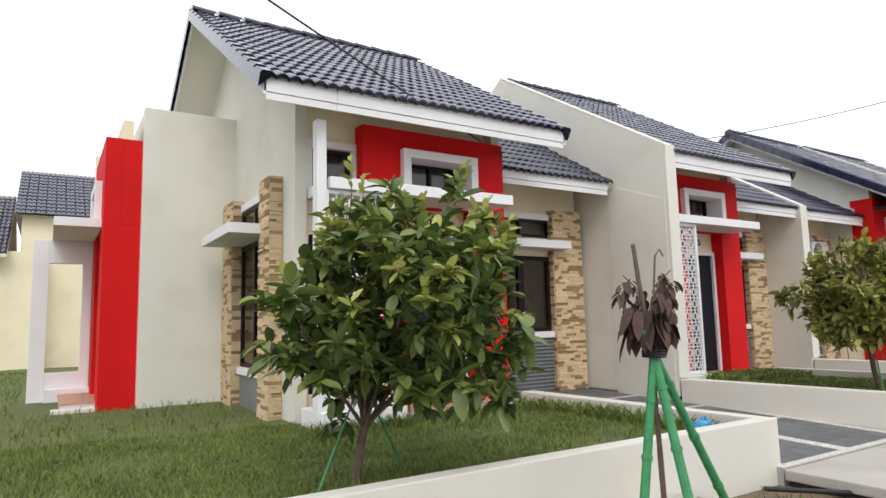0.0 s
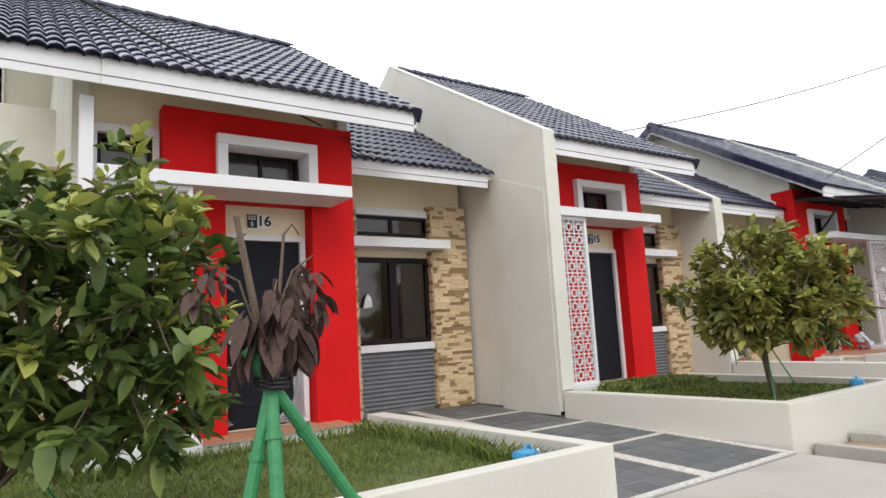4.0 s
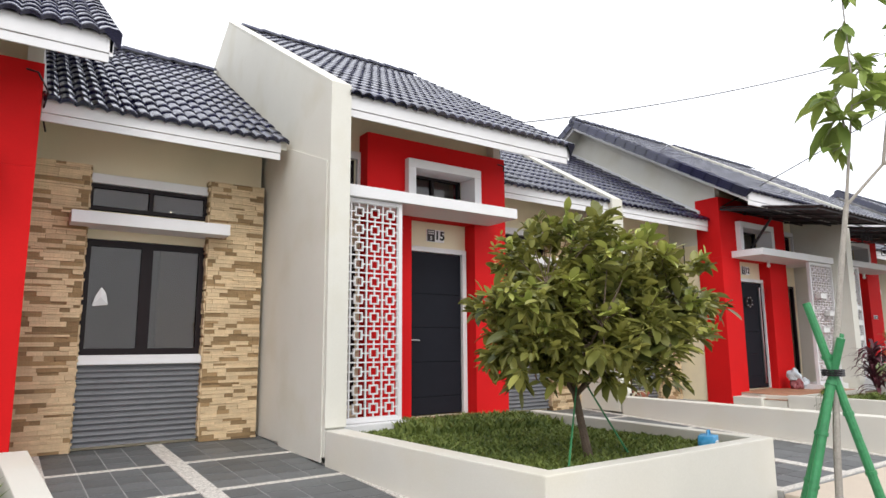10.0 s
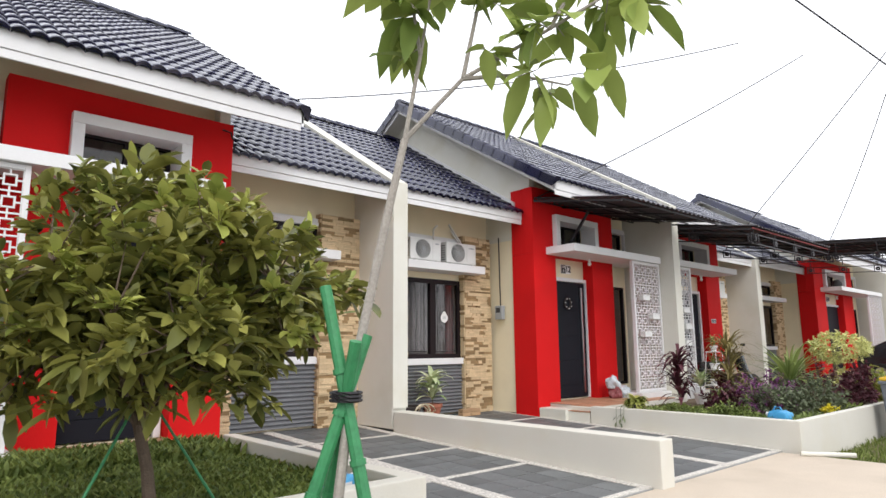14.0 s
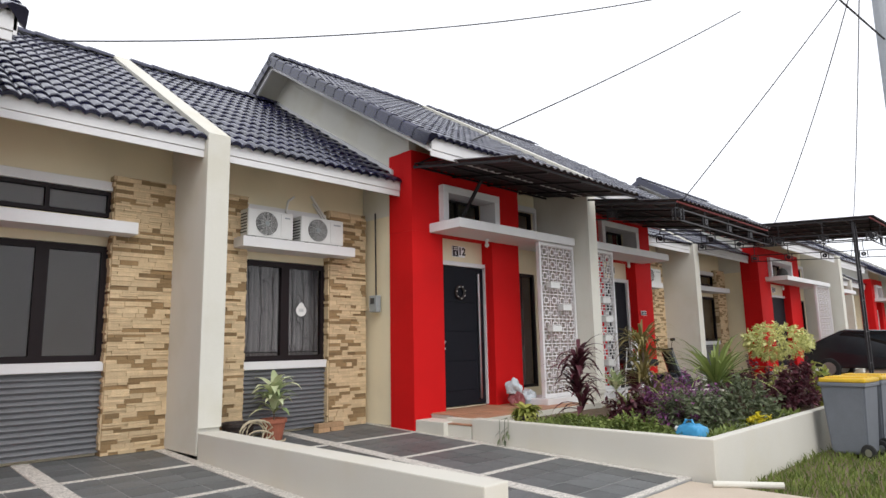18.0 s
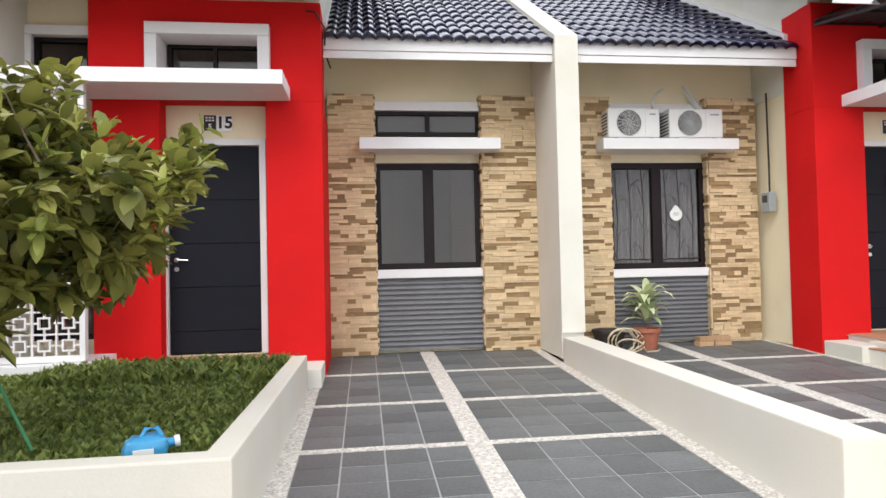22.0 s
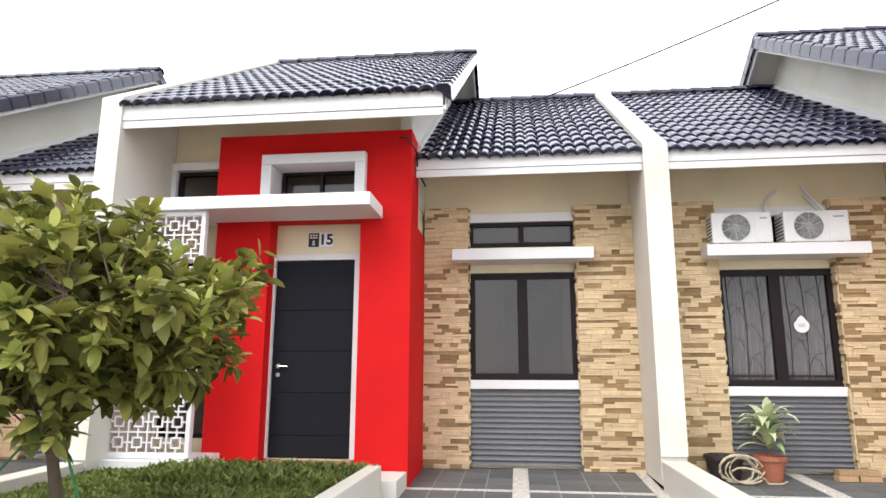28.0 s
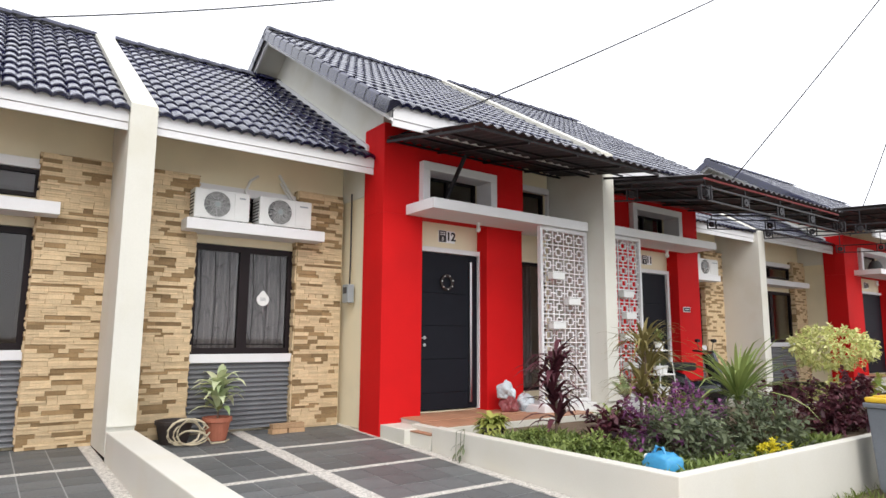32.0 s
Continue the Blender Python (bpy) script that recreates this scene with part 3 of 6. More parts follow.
    roof_plane(low, (P(3.27), B(end_u)), 1.08, RIDGE_LOW, LOW0 + 0.005, True, near)
    ridge(low, (P(3.27), B(end_u)), RIDGE_LOW, LOW0 + SLOPE * RIDGE_LOW + 0.05)
    ze = HIGH0
    box("fascia", (P(0.17), P(verge + 0.03)), (0.0, 0.03), (ze - 0.17, ze + 0.005), WHITE, house)
    box("fascia", (P(0.17), P(verge)), (0.012, 0.03), (ze - 0.26, ze - 0.174), WHITE, house)
    ze = LOW0 + SLOPE * 1.14
    box("fascia", (P(3.26), B(fascia)), (1.13, 1.16), (ze - 0.14, ze + 0.005), WHITE, house)
    box("fascia", (P(3.26), B(fascia)), (1.142, 1.16), (ze - 0.23, ze - 0.144), WHITE, house)
    # white flashing where the low roof meets the gable wall
    prism("flashing", [(1.3, LOW0 + SLOPE * 1.3 + 0.05), (RIDGE_LOW, LOW0 + SLOPE * RIDGE_LOW + 0.05), (RIDGE_LOW, LOW0 + SLOPE * RIDGE_LOW + 0.13), (1.3, LOW0 + SLOPE * 1.3 + 0.13)], (P(3.24), P(3.29)), WHITE, house)
    box("back_wall", (P(0.2), B(5.9)), (8.2, 8.35), (0, 3.9), PALE, house, bevel=0)
    return house


def fin_wall(name, x, front, top, ridge_y, back=8.6, foot=0.0):
    """A party wall that climbs with the roof; its own structure object with a white edge."""
    zr = top + SLOPE * (ridge_y - front)
    w = prism(name, [(front, foot), (front, top), (ridge_y, zr), (back, zr - SLOPE * (back - ridge_y)), (back, foot)], x, PALE, None, bevel=0.012)
    tagged(w, "pale cream rendered party wall with a sloping top", "wall", kind="structure")
    a = 0.03
    prism("wall_cap", [(front - a, 0.3), (front - a, top + 0.015), (ridge_y, zr + 0.03), (ridge_y, zr + 0.004), (front - 0.002, top - 0.01), (front - 0.002, 0.3)], (x[0] - 0.003, x[1] + 0.003), PALE, w)
    return w


normal = lambda x0, k=1.0: (lambda u: x0 + u * k)
mirror = lambda x0, k=1.0: (lambda u: x0 - u * k)
build_house("cream terraced house with a red portal, number 16", "16", -6.0, normal(-6.0), normal(-6.0), end_u=5.89, fascia=5.80, inner=0.98, plate=1.89)
build_house("cream terraced house with a red portal, number 15", "15", 0.0, normal(0.0), normal(0.0))
build_house("cream terraced house with a red portal, number 12", "12", 12.3, mirror(12.55, 1.09), mirror(12.09), strip=0.12, top=4.14, sill=0.995, ledge=(3.54, 5.38), verge=3.63)
build_house("cream terraced house beside number 12, red portal", "11", 12.5, normal(12.45, 1.23), normal(12.64, 1.12), strip=0.2, near=False, z=0.03, verge=3.55)
build_house("cream terraced house with a red portal, farther along", "10", 28.9, mirror(29.0, 1.7), mirror(29.0, 1.6), strip=0.3, near=False, z=0.10, verge=3.52)
build_house("cream terraced house with a red portal, far along the row", "9", 29.4, normal(29.4), normal(29.4), near=False)
build_house("cream terraced house with a red portal, far along the row", "8", 41.7, mirror(41.73), mirror(41.55), near=False)
build_house("cream terraced house with a red portal, at the far end", "7", 41.9, normal(41.9), normal(41.9), near=False)
# corner house: its open gable side, stone window bay and side entrance wing
side = thing("house_wing", "cream side wing of number 16 with a red portal", "house", at=(-8.83, 7.45, 0))
side.rotation_euler = (0, 0, radians(-90))
build_portal(side, lambda u: u, "", True, 4.28)
for xw, yw, zw, mat in (((3.252, 3.40), (1.40, 4.2), (0, 4.80), PALE), ((0.16, 3.22), (1.42, 4.2), (2.9, 4.80), PALE), ((0.0, 0.158), (0.9, 4.2), (0, 4.72), PALE)):
    box("wall", xw, yw, zw, mat, side, bevel=0.01)
gable = thing("house_gable", "cream gable side of number 16 with a stone-clad window bay", "house", at=(-6.0, 0, 0))
zt = lambda y: HIGH0 + SLOPE * min(y, 2 * RIDGE_HIGH - y) - 0.1
prism("gable_wall", [(1.0, 0), (1.0, zt(1.0)), (RIDGE_HIGH, zt(RIDGE_HIGH)), (8.3, zt(8.3)), (8.3, 3.1), (3.4, 3.1), (3.4, 0.9), (2.2, 0.9), (2.2, 0)], (0.0, 0.155), PALE, gable)
prism("gable_wall", [(2.2, 0), (2.2, 0.9), (3.4, 0.9), (3.4, 3.1), (8.3, 3.1), (8.3, 0)], (0.0, 0.155), PALE, gable)
box("corner_post", (0.02, 0.14), (0.27, 0.42), (0, 3.72), WHITE, gable, "white corner post")
for ya, yb in ((1.5, 1.95), (3.45, 4.18)):
    pier = box("pier", (-0.18, -0.002), (ya, yb), (0, 3.27), MORTAR, gable, "split-stone clad pier", bevel=0)
    stone_face(pier, Matrix.Translation((-0.18, yb, 0)) @ pose(0, 0, 0, 0, 0, -90), yb - ya, 3.27, int(ya * 99), False)
    stone_face(pier, Matrix.Translation((-0.18, ya, 0)), 0.175, 3.27, int(ya * 77), False)
box("ledge", (-0.62, -0.002), (1.85, 3.6), (2.53, 2.67), WHITE, gable, "white concrete window canopy")
box("lintel", (-0.06, -0.002), (1.955, 3.445), (3.085, 3.20), WHITE, gable)
box("sill", (-0.10, -0.002), (1.955, 3.445), (0.55, 0.66), WHITE, gable)
box("panel", (-0.05, -0.002), (1.955, 3.445), (0.0, 0.548), CORR, gable)
for za, zb in ((0.66, 2.52), (2.72, 3.08)):
    bm = bmesh.new()
    for q in ((1.96, 2.03), (2.67, 2.73), (3.37, 3.44)):
        add_box(bm, (-0.045, -0.002), q, (za, zb), 0.003)
    for q in ((za, za + 0.06), (zb - 0.06, zb)):
        add_box(bm, (-0.043, -0.003), (1.96, 3.44), q, 0.003)
    win = part("window", bm, FRAME, gable)
    box("pane", (-0.02, -0.012), (2.0, 3.4), (za + 0.03, zb - 0.03), GLASS, win, bevel=0)
    # the wall is solid here: a dark sheet stands in for the unlit room
    box("dark_backing", (-0.010, -0.004), (2.0, 3.4), (za + 0.03, zb - 0.03), DOOR, win, bevel=0)
over = roof_deck("roof", gable, (-0.68, 0.168), 0.03, RIDGE_HIGH, HIGH0, PALE)
roof_plane(over, (-0.72, 0.168), -0.05, RIDGE_HIGH, HIGH0 + 0.005, True, True)
ridge(over, (-0.72, 0.168), RIDGE_HIGH, HIGH0 + SLOPE * RIDGE_HIGH + 0.05)
rake(over, -0.73, 1, -0.05, RIDGE_HIGH, HIGH0)
gable_board(gable, (-0.70, -0.67), 0.0, RIDGE_HIGH, HIGH0 - 0.015)
box("fascia", (-0.70, 0.168), (0.0, 0.03), (HIGH0 - 0.17, HIGH0 + 0.005), WHITE, gable)
box("fascia", (-0.67, 0.168), (0.012, 0.03), (HIGH0 - 0.26, HIGH0 - 0.174), WHITE, gable)

# the house behind the lawn, far back
back = thing("house", "cream house with a dark tiled roof behind the lawn", "house", at=(-14, 18, 0))
box("wall", (-9, 5.2), (0, 0.2), (0, 3.9), CREAM, back)
box("wall", (5.0, 5.2), (0.2, 6), (0, 3.9), CREAM, back)
far_roof = prism("roof", [(-0.6, 3.75), (3.5, 6.2), (7.6, 3.75), (7.6, 3.65), (3.5, 6.1), (-0.6, 3.65)], (-9.4, 4.2), PALE, back, "dark concrete tile roof")
roof_plane(far_roof, (-9.4, 4.2), -0.6, 3.5, 3.76 + 0.6 * SLOPE, True, False)
upper = prism("roof", [(0.5, 5.2), (4.0, 7.4), (7.5, 5.2)], (4.3, 9.0), PALE, back, "dark concrete tile roof")
roof_plane(upper, (4.3, 9.0), 0.4, 4.0, 5.2 - 0.4 * SLOPE, True, False)
box("wall", (4.5, 8.8), (0.8, 1.0), (0, 5.4), CREAM, back)

fin_wall("wall_party_1", (-0.05, 0.19), 0.0, 4.10, RIDGE_HIGH)
prism("render_band", [(0.04, -0.05), (0.04, 3.2), (1.28, 3.67), (1.28, -0.05)], (-0.064, -0.051), PALE, bpy.data.objects["wall_party_1"])
fin_wall("wall_party_2", (5.90, 6.17), 1.06, 3.72, RIDGE_LOW)
fin_wall("wall_party_3", (12.42, 12.68), 0.0, 4.12, RIDGE_HIGH)
fin_wall("wall_party_4", (19.22, 19.50), 1.06, 3.72, RIDGE_LOW)
fin_wall("wall_party_5", (29.02, 29.38), 0.0, 4.12, RIDGE_HIGH)
fin_wall("wall_party_6", (35.34, 35.58), 1.06, 3.72, RIDGE_LOW)
fin_wall("wall_party_7", (41.6, 41.88), 0.0, 4.12, RIDGE_HIGH)
fin_wall("wall_party_8", (47.84, 48.08), 1.06, 3.72, RIDGE_LOW)

# deeper tiled porch and a step at number 12
porch = box("porch", (9.20, 12.4), (-0.12, 0.415), (-0.2, 0.165), PALE, None, bevel=0.01)
tagged(porch, "terracotta-tiled porch with a pale edge", "porch", kind="structure")
for i in range(9):
    for j in range(2):
        piece("floor_tile", "deep_porch_tile", lambda bm: add_box(bm, (0.003, 0.297), (0.003, 0.25), (0, 0.014), 0.002), TERRA, porch, Matrix.Translation((9.30 + i * 0.30, -0.11 + j * 0.253, 0.1655)))
step = box("porch_step", (9.10, 9.257), (-0.13, 0.86), (-0.2, 0.09), PALE, None, bevel=0.01)
tagged(step, "low pale step beside the porch", "step", kind="structure")
box("floor_tile", (9.096, 9.262), (-0.134, 0.862), (0.09, 0.104), TERRA, step, bevel=0.003)

# ---- ground, garden walls, carports ----
bm = bmesh.new()
bmesh.ops.create_grid(bm, x_segments=2, y_segments=2, size=400)
tagged(part("ground", bm, SOIL), "bare brown soil ground", "ground", kind="structure").location = (0, 0, -0.36)


def low_wall(name, outline, z, label="low white garden wall"):
    """A garden wall from its outline on the ground, with a softly rounded top edge."""
    bm = bmesh.new()
    lo = [bm.verts.new((*p, z[0])) for p in outline]
    hi = [bm.verts.new((*p, z[1])) for p in outline]
    bm.faces.new(lo[::-1])
    bm.faces.new(hi)
    for i in range(len(lo)):
        j = (i + 1) % len(lo)
        bm.faces.new((lo[i], lo[j], hi[j], hi[i]))
    bmesh.ops.recalc_face_normals(bm, faces=bm.faces)
    bmesh.ops.bevel(bm, geom=list(bm.edges), offset=0.012, segments=2, affect="EDGES", profile=0.6)
    return tagged(part(name, bm, WALLWHITE), label, "garden wall", kind="structure")


low_wall("garden_wall_1", [(-20.0, -3.05), (-2.52, -3.05), (-2.62, 0.5), (-2.86, 0.5), (-2.68, -2.90), (-20.0, -2.90)], (-0.5, 0.262))
low_wall("garden_wall_2", [(-0.05, -0.035), (0.17, -3.06), (3.08, -3.06), (3.12, 0.15), (2.98, 0.15), (2.94, -2.92), (0.34, -2.92), (0.19, -0.035)], (-0.5, 0.280))
low_wall("garden_wall_3", [(5.90, 1.025), (5.90, -3.22), (6.14, -3.22), (6.17, 1.025)], (-0.5, 0.255))
low_wall("garden_wall_4", [(9.10, -0.15), (9.10, -3.36), (15.6, -3.36), (15.6, 0.2), (15.46, 0.2), (15.46, -3.25), (9.24, -3.25), (9.24, -0.15)], (-0.5, 0.195))


def carport(name, x, y, flip=False):
    """A slate-tiled drive in panels between strips of washed pebbles."""
    x0, x1 = x
    y0, y1 = y
    bed = box(name, (x0, x1), (y0, y1), (-0.3, -0.0045), GROUT, None, bevel=0)
    tagged(bed, "dark slate-tiled carport with pale pebble strips", "driveway", kind="structure")
    mid = (x0 + x1) / 2 - 0.05
    strips = [((x0, x0 + 0.14), (y0, y1)), ((x1 - 0.12, x1), (y0, y1)), ((mid - 0.085, mid + 0.085), (y0, y1))]
    rows = [0.85, -0.41, -1.60, y0 + 0.05]
    for a, b in strips:
        box("pebble_strip", a, b, (-0.0045, 0.006), PEBBLE, bed, bevel=0)
    cells = [(x0 + 0.14, mid - 0.085), (mid + 0.085, x1 - 0.12)]
    for r in rows:
        for a, b in cells:
            box("pebble_strip", (a, b), (r - 0.035, r + 0.035), (-0.0045, 0.005), PEBBLE, bed, bevel=0)
    edges = [y1, *rows]
    for a, b in cells:
        for hi, lo in zip(edges, edges[1:]):
            hi, lo = (hi - 0.035 if hi != y1 else hi), lo + 0.035
            n, w = 4, (b - a) / 4
            m = max(1, round((hi - lo) / w))
            d = (hi - lo) / m
            for i in range(n):
                for j in range(m):
                    piece("paving_tile", ("pave", round(w, 3), round(d, 3)), lambda bm: add_box(bm, (0.006, w - 0.006), (0.008, d - 0.008), (-0.0045, 0.0), 0.0), PAVE, bed, Matrix.Translation((a + i * w, lo + j * d, random.uniform(-0.0012, 0.0012))))
    bed.matrix_world = Matrix.Translation((0, y1, 0)) @ pose(0, 0, 0, math.degrees(math.atan(FALL))) @ Matrix.Translation((0, -y1, 0))
    return bed


FALL = 0.037
carport("paving_1", (-2.60, 0.10), (-3.12, 2.08))
carport("paving_2", (3.08, 5.90), (-3.12, 2.08))
carport("paving_3", (6.16, 9.095), (-3.12, 2.08))
carport("paving_4", (15.6, 19.21), (-3.12, 2.08))

# ---- verge, driveway slabs and road ----
ASPHALT = material("asphalt", (0.12, 0.115, 0.11), 0.9, var=0.2, scale=3, fine=90, bump=0.5)
BAMBOO = material("green_bamboo", (0.035, 0.22, 0.08), 0.5, var=0.25, scale=9, fine=40, bump=0.1)
DEADLEAF = material("dead_leaf", (0.075, 0.042, 0.034), 0.85, var=0.35, scale=20, fine=60, bump=0.3)
GREYBARK = material("grey_bark", (0.34, 0.31, 0.27), 0.9, var=0.2, scale=20, fine=80, bump=0.5)
BLUE = material("blue_plastic", (0.05, 0.30, 0.55), 0.35, var=0.12, scale=9, fine=50, bump=0.05)

# near-black concrete for the footing below the driveway slabs
DARKCONC = material("dark_concrete", (0.045, 0.04, 0.036), 0.9, var=0.3, scale=6, bump=0.6)

GROUND = -0.36
road = box("road", (-60, 90), (-11.0, -5.15), (-0.42, -0.325), ASPHALT, None, bevel=0)
tagged(road, "worn grey asphalt road", "road", kind="structure")
kerb = box("road_edge", (-60, 90), (-5.15, -4.95), (-0.42, -0.29), CONC, None, bevel=0.015)
tagged(kerb, "rough concrete road edge", "kerb", kind="structure")
for i, (xa, xb, mat) in enumerate(((-2.62, 0.12, CONC), (3.05, 9.0, SLAB), (15.5, 18.8, SLAB))):
    s = box("driveway_%d" % (i + 1), (xa, xb), (-4.94, -3.135), (-0.30, -0.20), mat, None, bevel=0.015)
    box("footing", (xa + 0.06, xb - 0.06), (-4.88, -3.15), (-0.42, -0.301), DARKCONC, s, "dark footing below the slab", bevel=0.01)
    tagged(s, "pale concrete driveway slab", "driveway", kind="structure")
far_side = box("pavement", (-60, 90), (-40, -11.0), (-0.42, -0.30), CONC, None, bevel=0)
tagged(far_side, "pale concrete ground across the road", "pavement", kind="structure")


def verge_box(x, y, z):
    t = thing("planter_kerb", "open concrete kerb frame round a soil bed", "kerb", "soil beds by the road", ((x[0] + x[1]) / 2, (y[0] + y[1]) / 2, GROUND))
    cx, cy = (x[0] + x[1]) / 2, (y[0] + y[1]) / 2
    for a, b in (((x[0], x[0] + 0.12), y), ((x[1] - 0.12, x[1]), y), ((x[0] + 0.122, x[1] - 0.122), (y[0], y[0] + 0.12)), ((x[0] + 0.122, x[1] - 0.122), (y[1] - 0.12, y[1]))):
        box("kerb_stone", (a[0] - cx, a[1] - cx), (b[0] - cy, b[1] - cy), (0, z - GROUND), CONC, t, bevel=0.015)
    return t


verge_box((-5.6, -3.9), (-3.75, -3.10), -0.20)
bay = thing("planter_kerb", "two concrete kerbs round a sandy bed by the wall", "kerb", "soil beds by the road", (0.98, -3.50, GROUND))
for xa, xb in ((-0.50, -0.38), (0.33, 0.47)):
    box("kerb_stone", (xa, xb), (-0.40, 0.395), (0, 0.205), CONC, bay, bevel=0.012)
box("sand_bed", (-0.378, 0.328), (-0.38, 0.395), (0, 0.11), SAND, bay, bevel=0.008)

# drain pipe end and rubble beside the slab
bm = bmesh.new()
tube(bm, [(-3.25, -3.32, -0.24), (-2.55, -3.75, -0.30)], 0.022, 0.022, 12)
tagged(part("pipe", bm, BLACK), "black plastic drain pipe lying in the soil", "pipe")
bm = bmesh.new()
tube(bm, [(8.86, -3.42, -0.172), (9.04, -3.66, -0.175), (9.22, -3.92, -0.178)], 0.030, 0.030, 12)
tagged(part("pipe", bm, PALE), "pale plastic drain pipe along the driveway edge", "pipe")
rubble = random.Random(12)
for k in range(9):
    bm = bmesh.new()
    bmesh.ops.create_icosphere(bm, subdivisions=2, radius=rubble.uniform(0.03, 0.075))
    for v in bm.verts:
        v.co *= 1 + 0.5 * noise.noise(v.co * 22 + Vector((k * 5, 0, 0)))
        v.co.z *= 0.7
    ob = part("stone", bm, CONC)
    ob.location = (-2.77 - rubble.uniform(0.0, 0.45), -3.5 + rubble.uniform(-1.3, 0.2) - 1.55 * (k % 2), GROUND + 0.02)
    tagged(ob, "broken grey concrete lump beside the driveway", "rubble", "loose rubble")


# ---- grass ----
def leaf_material(name, dark, light, rough=0.5):
    m = bpy.data.materials.new(name)
    m.use_nodes = True
    t = m.node_tree
    p = t.nodes["Principled BSDF"]
    p.inputs["Roughness"].default_value = rough
    p.inputs["Specular IOR Level"].default_value = 0.35
    geo = t.nodes.new("ShaderNodeNewGeometry")
    co = t.nodes.new("ShaderNodeTexCoord")
    n = t.nodes.new("ShaderNodeTexNoise")
    n.inputs["Scale"].default_value = 2.5
    t.links.new(co.outputs["Object"], n.inputs["Vector"])
    add = t.nodes.new("ShaderNodeMath")
    add.operation = "MULTIPLY_ADD"
    add.inputs[1].default_value, add.inputs[2].default_value = 0.9, -0.15
    t.links.new(n.outputs["Fac"], add.inputs[0])
    mul = t.nodes.new("ShaderNodeMath")
    mul.operation = "MULTIPLY_ADD"
    mul.inputs[1].default_value = 0.75
    t.links.new(geo.outputs["Random Per Island"], mul.inputs[0])
    t.links.new(add.outputs[0], mul.inputs[2])
    ramp = t.nodes.new("ShaderNodeValToRGB")
    ramp.color_ramp.elements[0].position, ramp.color_ramp.elements[0].color = 0.15, (*dark, 1)
    ramp.color_ramp.elements[1].position, ramp.color_ramp.elements[1].color = 1.0, (*light, 1)
    t.links.new(mul.outputs[0], ramp.inputs["Fac"])
    t.links.new(ramp.outputs["Color"], p.inputs["Base Color"])
    tr = t.nodes.new("ShaderNodeBsdfTranslucent")
    t.links.new(ramp.outputs["Color"], tr.inputs["Color"])
    mix = t.nodes.new("ShaderNodeMixShader")
    mix.inputs["Fac"].default_value = 0.26
    t.links.new(p.outputs["BSDF"], mix.inputs[1])
    t.links.new(tr.outputs["BSDF"], mix.inputs[2])
    t.links.new(mix.outputs["Shader"], t.nodes["Material Output"].inputs["Surface"])
    return m


GRASS = leaf_material("grass_blades", (0.055, 0.090, 0.016), (0.215, 0.265, 0.065), 0.7)
CLOVER = leaf_material("ground_cover", (0.045, 0.080, 0.018), (0.22, 0.27, 0.065), 0.6)
LEAF = leaf_material("garden_tree_leaf", (0.022, 0.048, 0.015), (0.19, 0.25, 0.065), 0.33)
OLIVE = leaf_material("olive_leaf", (0.036, 0.054, 0.014), (0.36, 0.35, 0.090), 0.33)
YOUNG = leaf_material("young_leaf", (0.16, 0.21, 0.04), (0.46, 0.48, 0.12), 0.4)
LEAF2 = leaf_material("bright_leaf", (0.13, 0.20, 0.04), (0.36, 0.44, 0.11), 0.45)
rng = np.random.default_rng(5)


def ground_height(x, y, base, amp):
    return base + amp * (np.sin(x * 1.3 + y * 0.7) * 0.5 + np.sin(x * 0.6 - y * 1.7 + 1.0) * 0.5)


def lawn_bed(name, x, y, base, amp, label, mat=LAWN):
    nx, ny = max(2, int((x[1] - x[0]) / 0.3)), max(2, int((y[1] - y[0]) / 0.3))
    gx, gy = np.meshgrid(np.linspace(x[0], x[1], nx), np.linspace(y[0], y[1], ny))
    z = ground_height(gx, gy, base, amp)
    vs = np.stack([gx, gy, z], -1).reshape(-1, 3)
    fs = [(j * nx + i, j * nx + i + 1, (j + 1) * nx + i + 1, (j + 1) * nx + i) for j in range(ny - 1) for i in range(nx - 1)]
    me = bpy.data.meshes.new(name)
    me.from_pydata(vs.tolist(), [], fs)
    me.materials.append(mat)
    return tagged(new(name, me), label, "lawn", kind="structure")


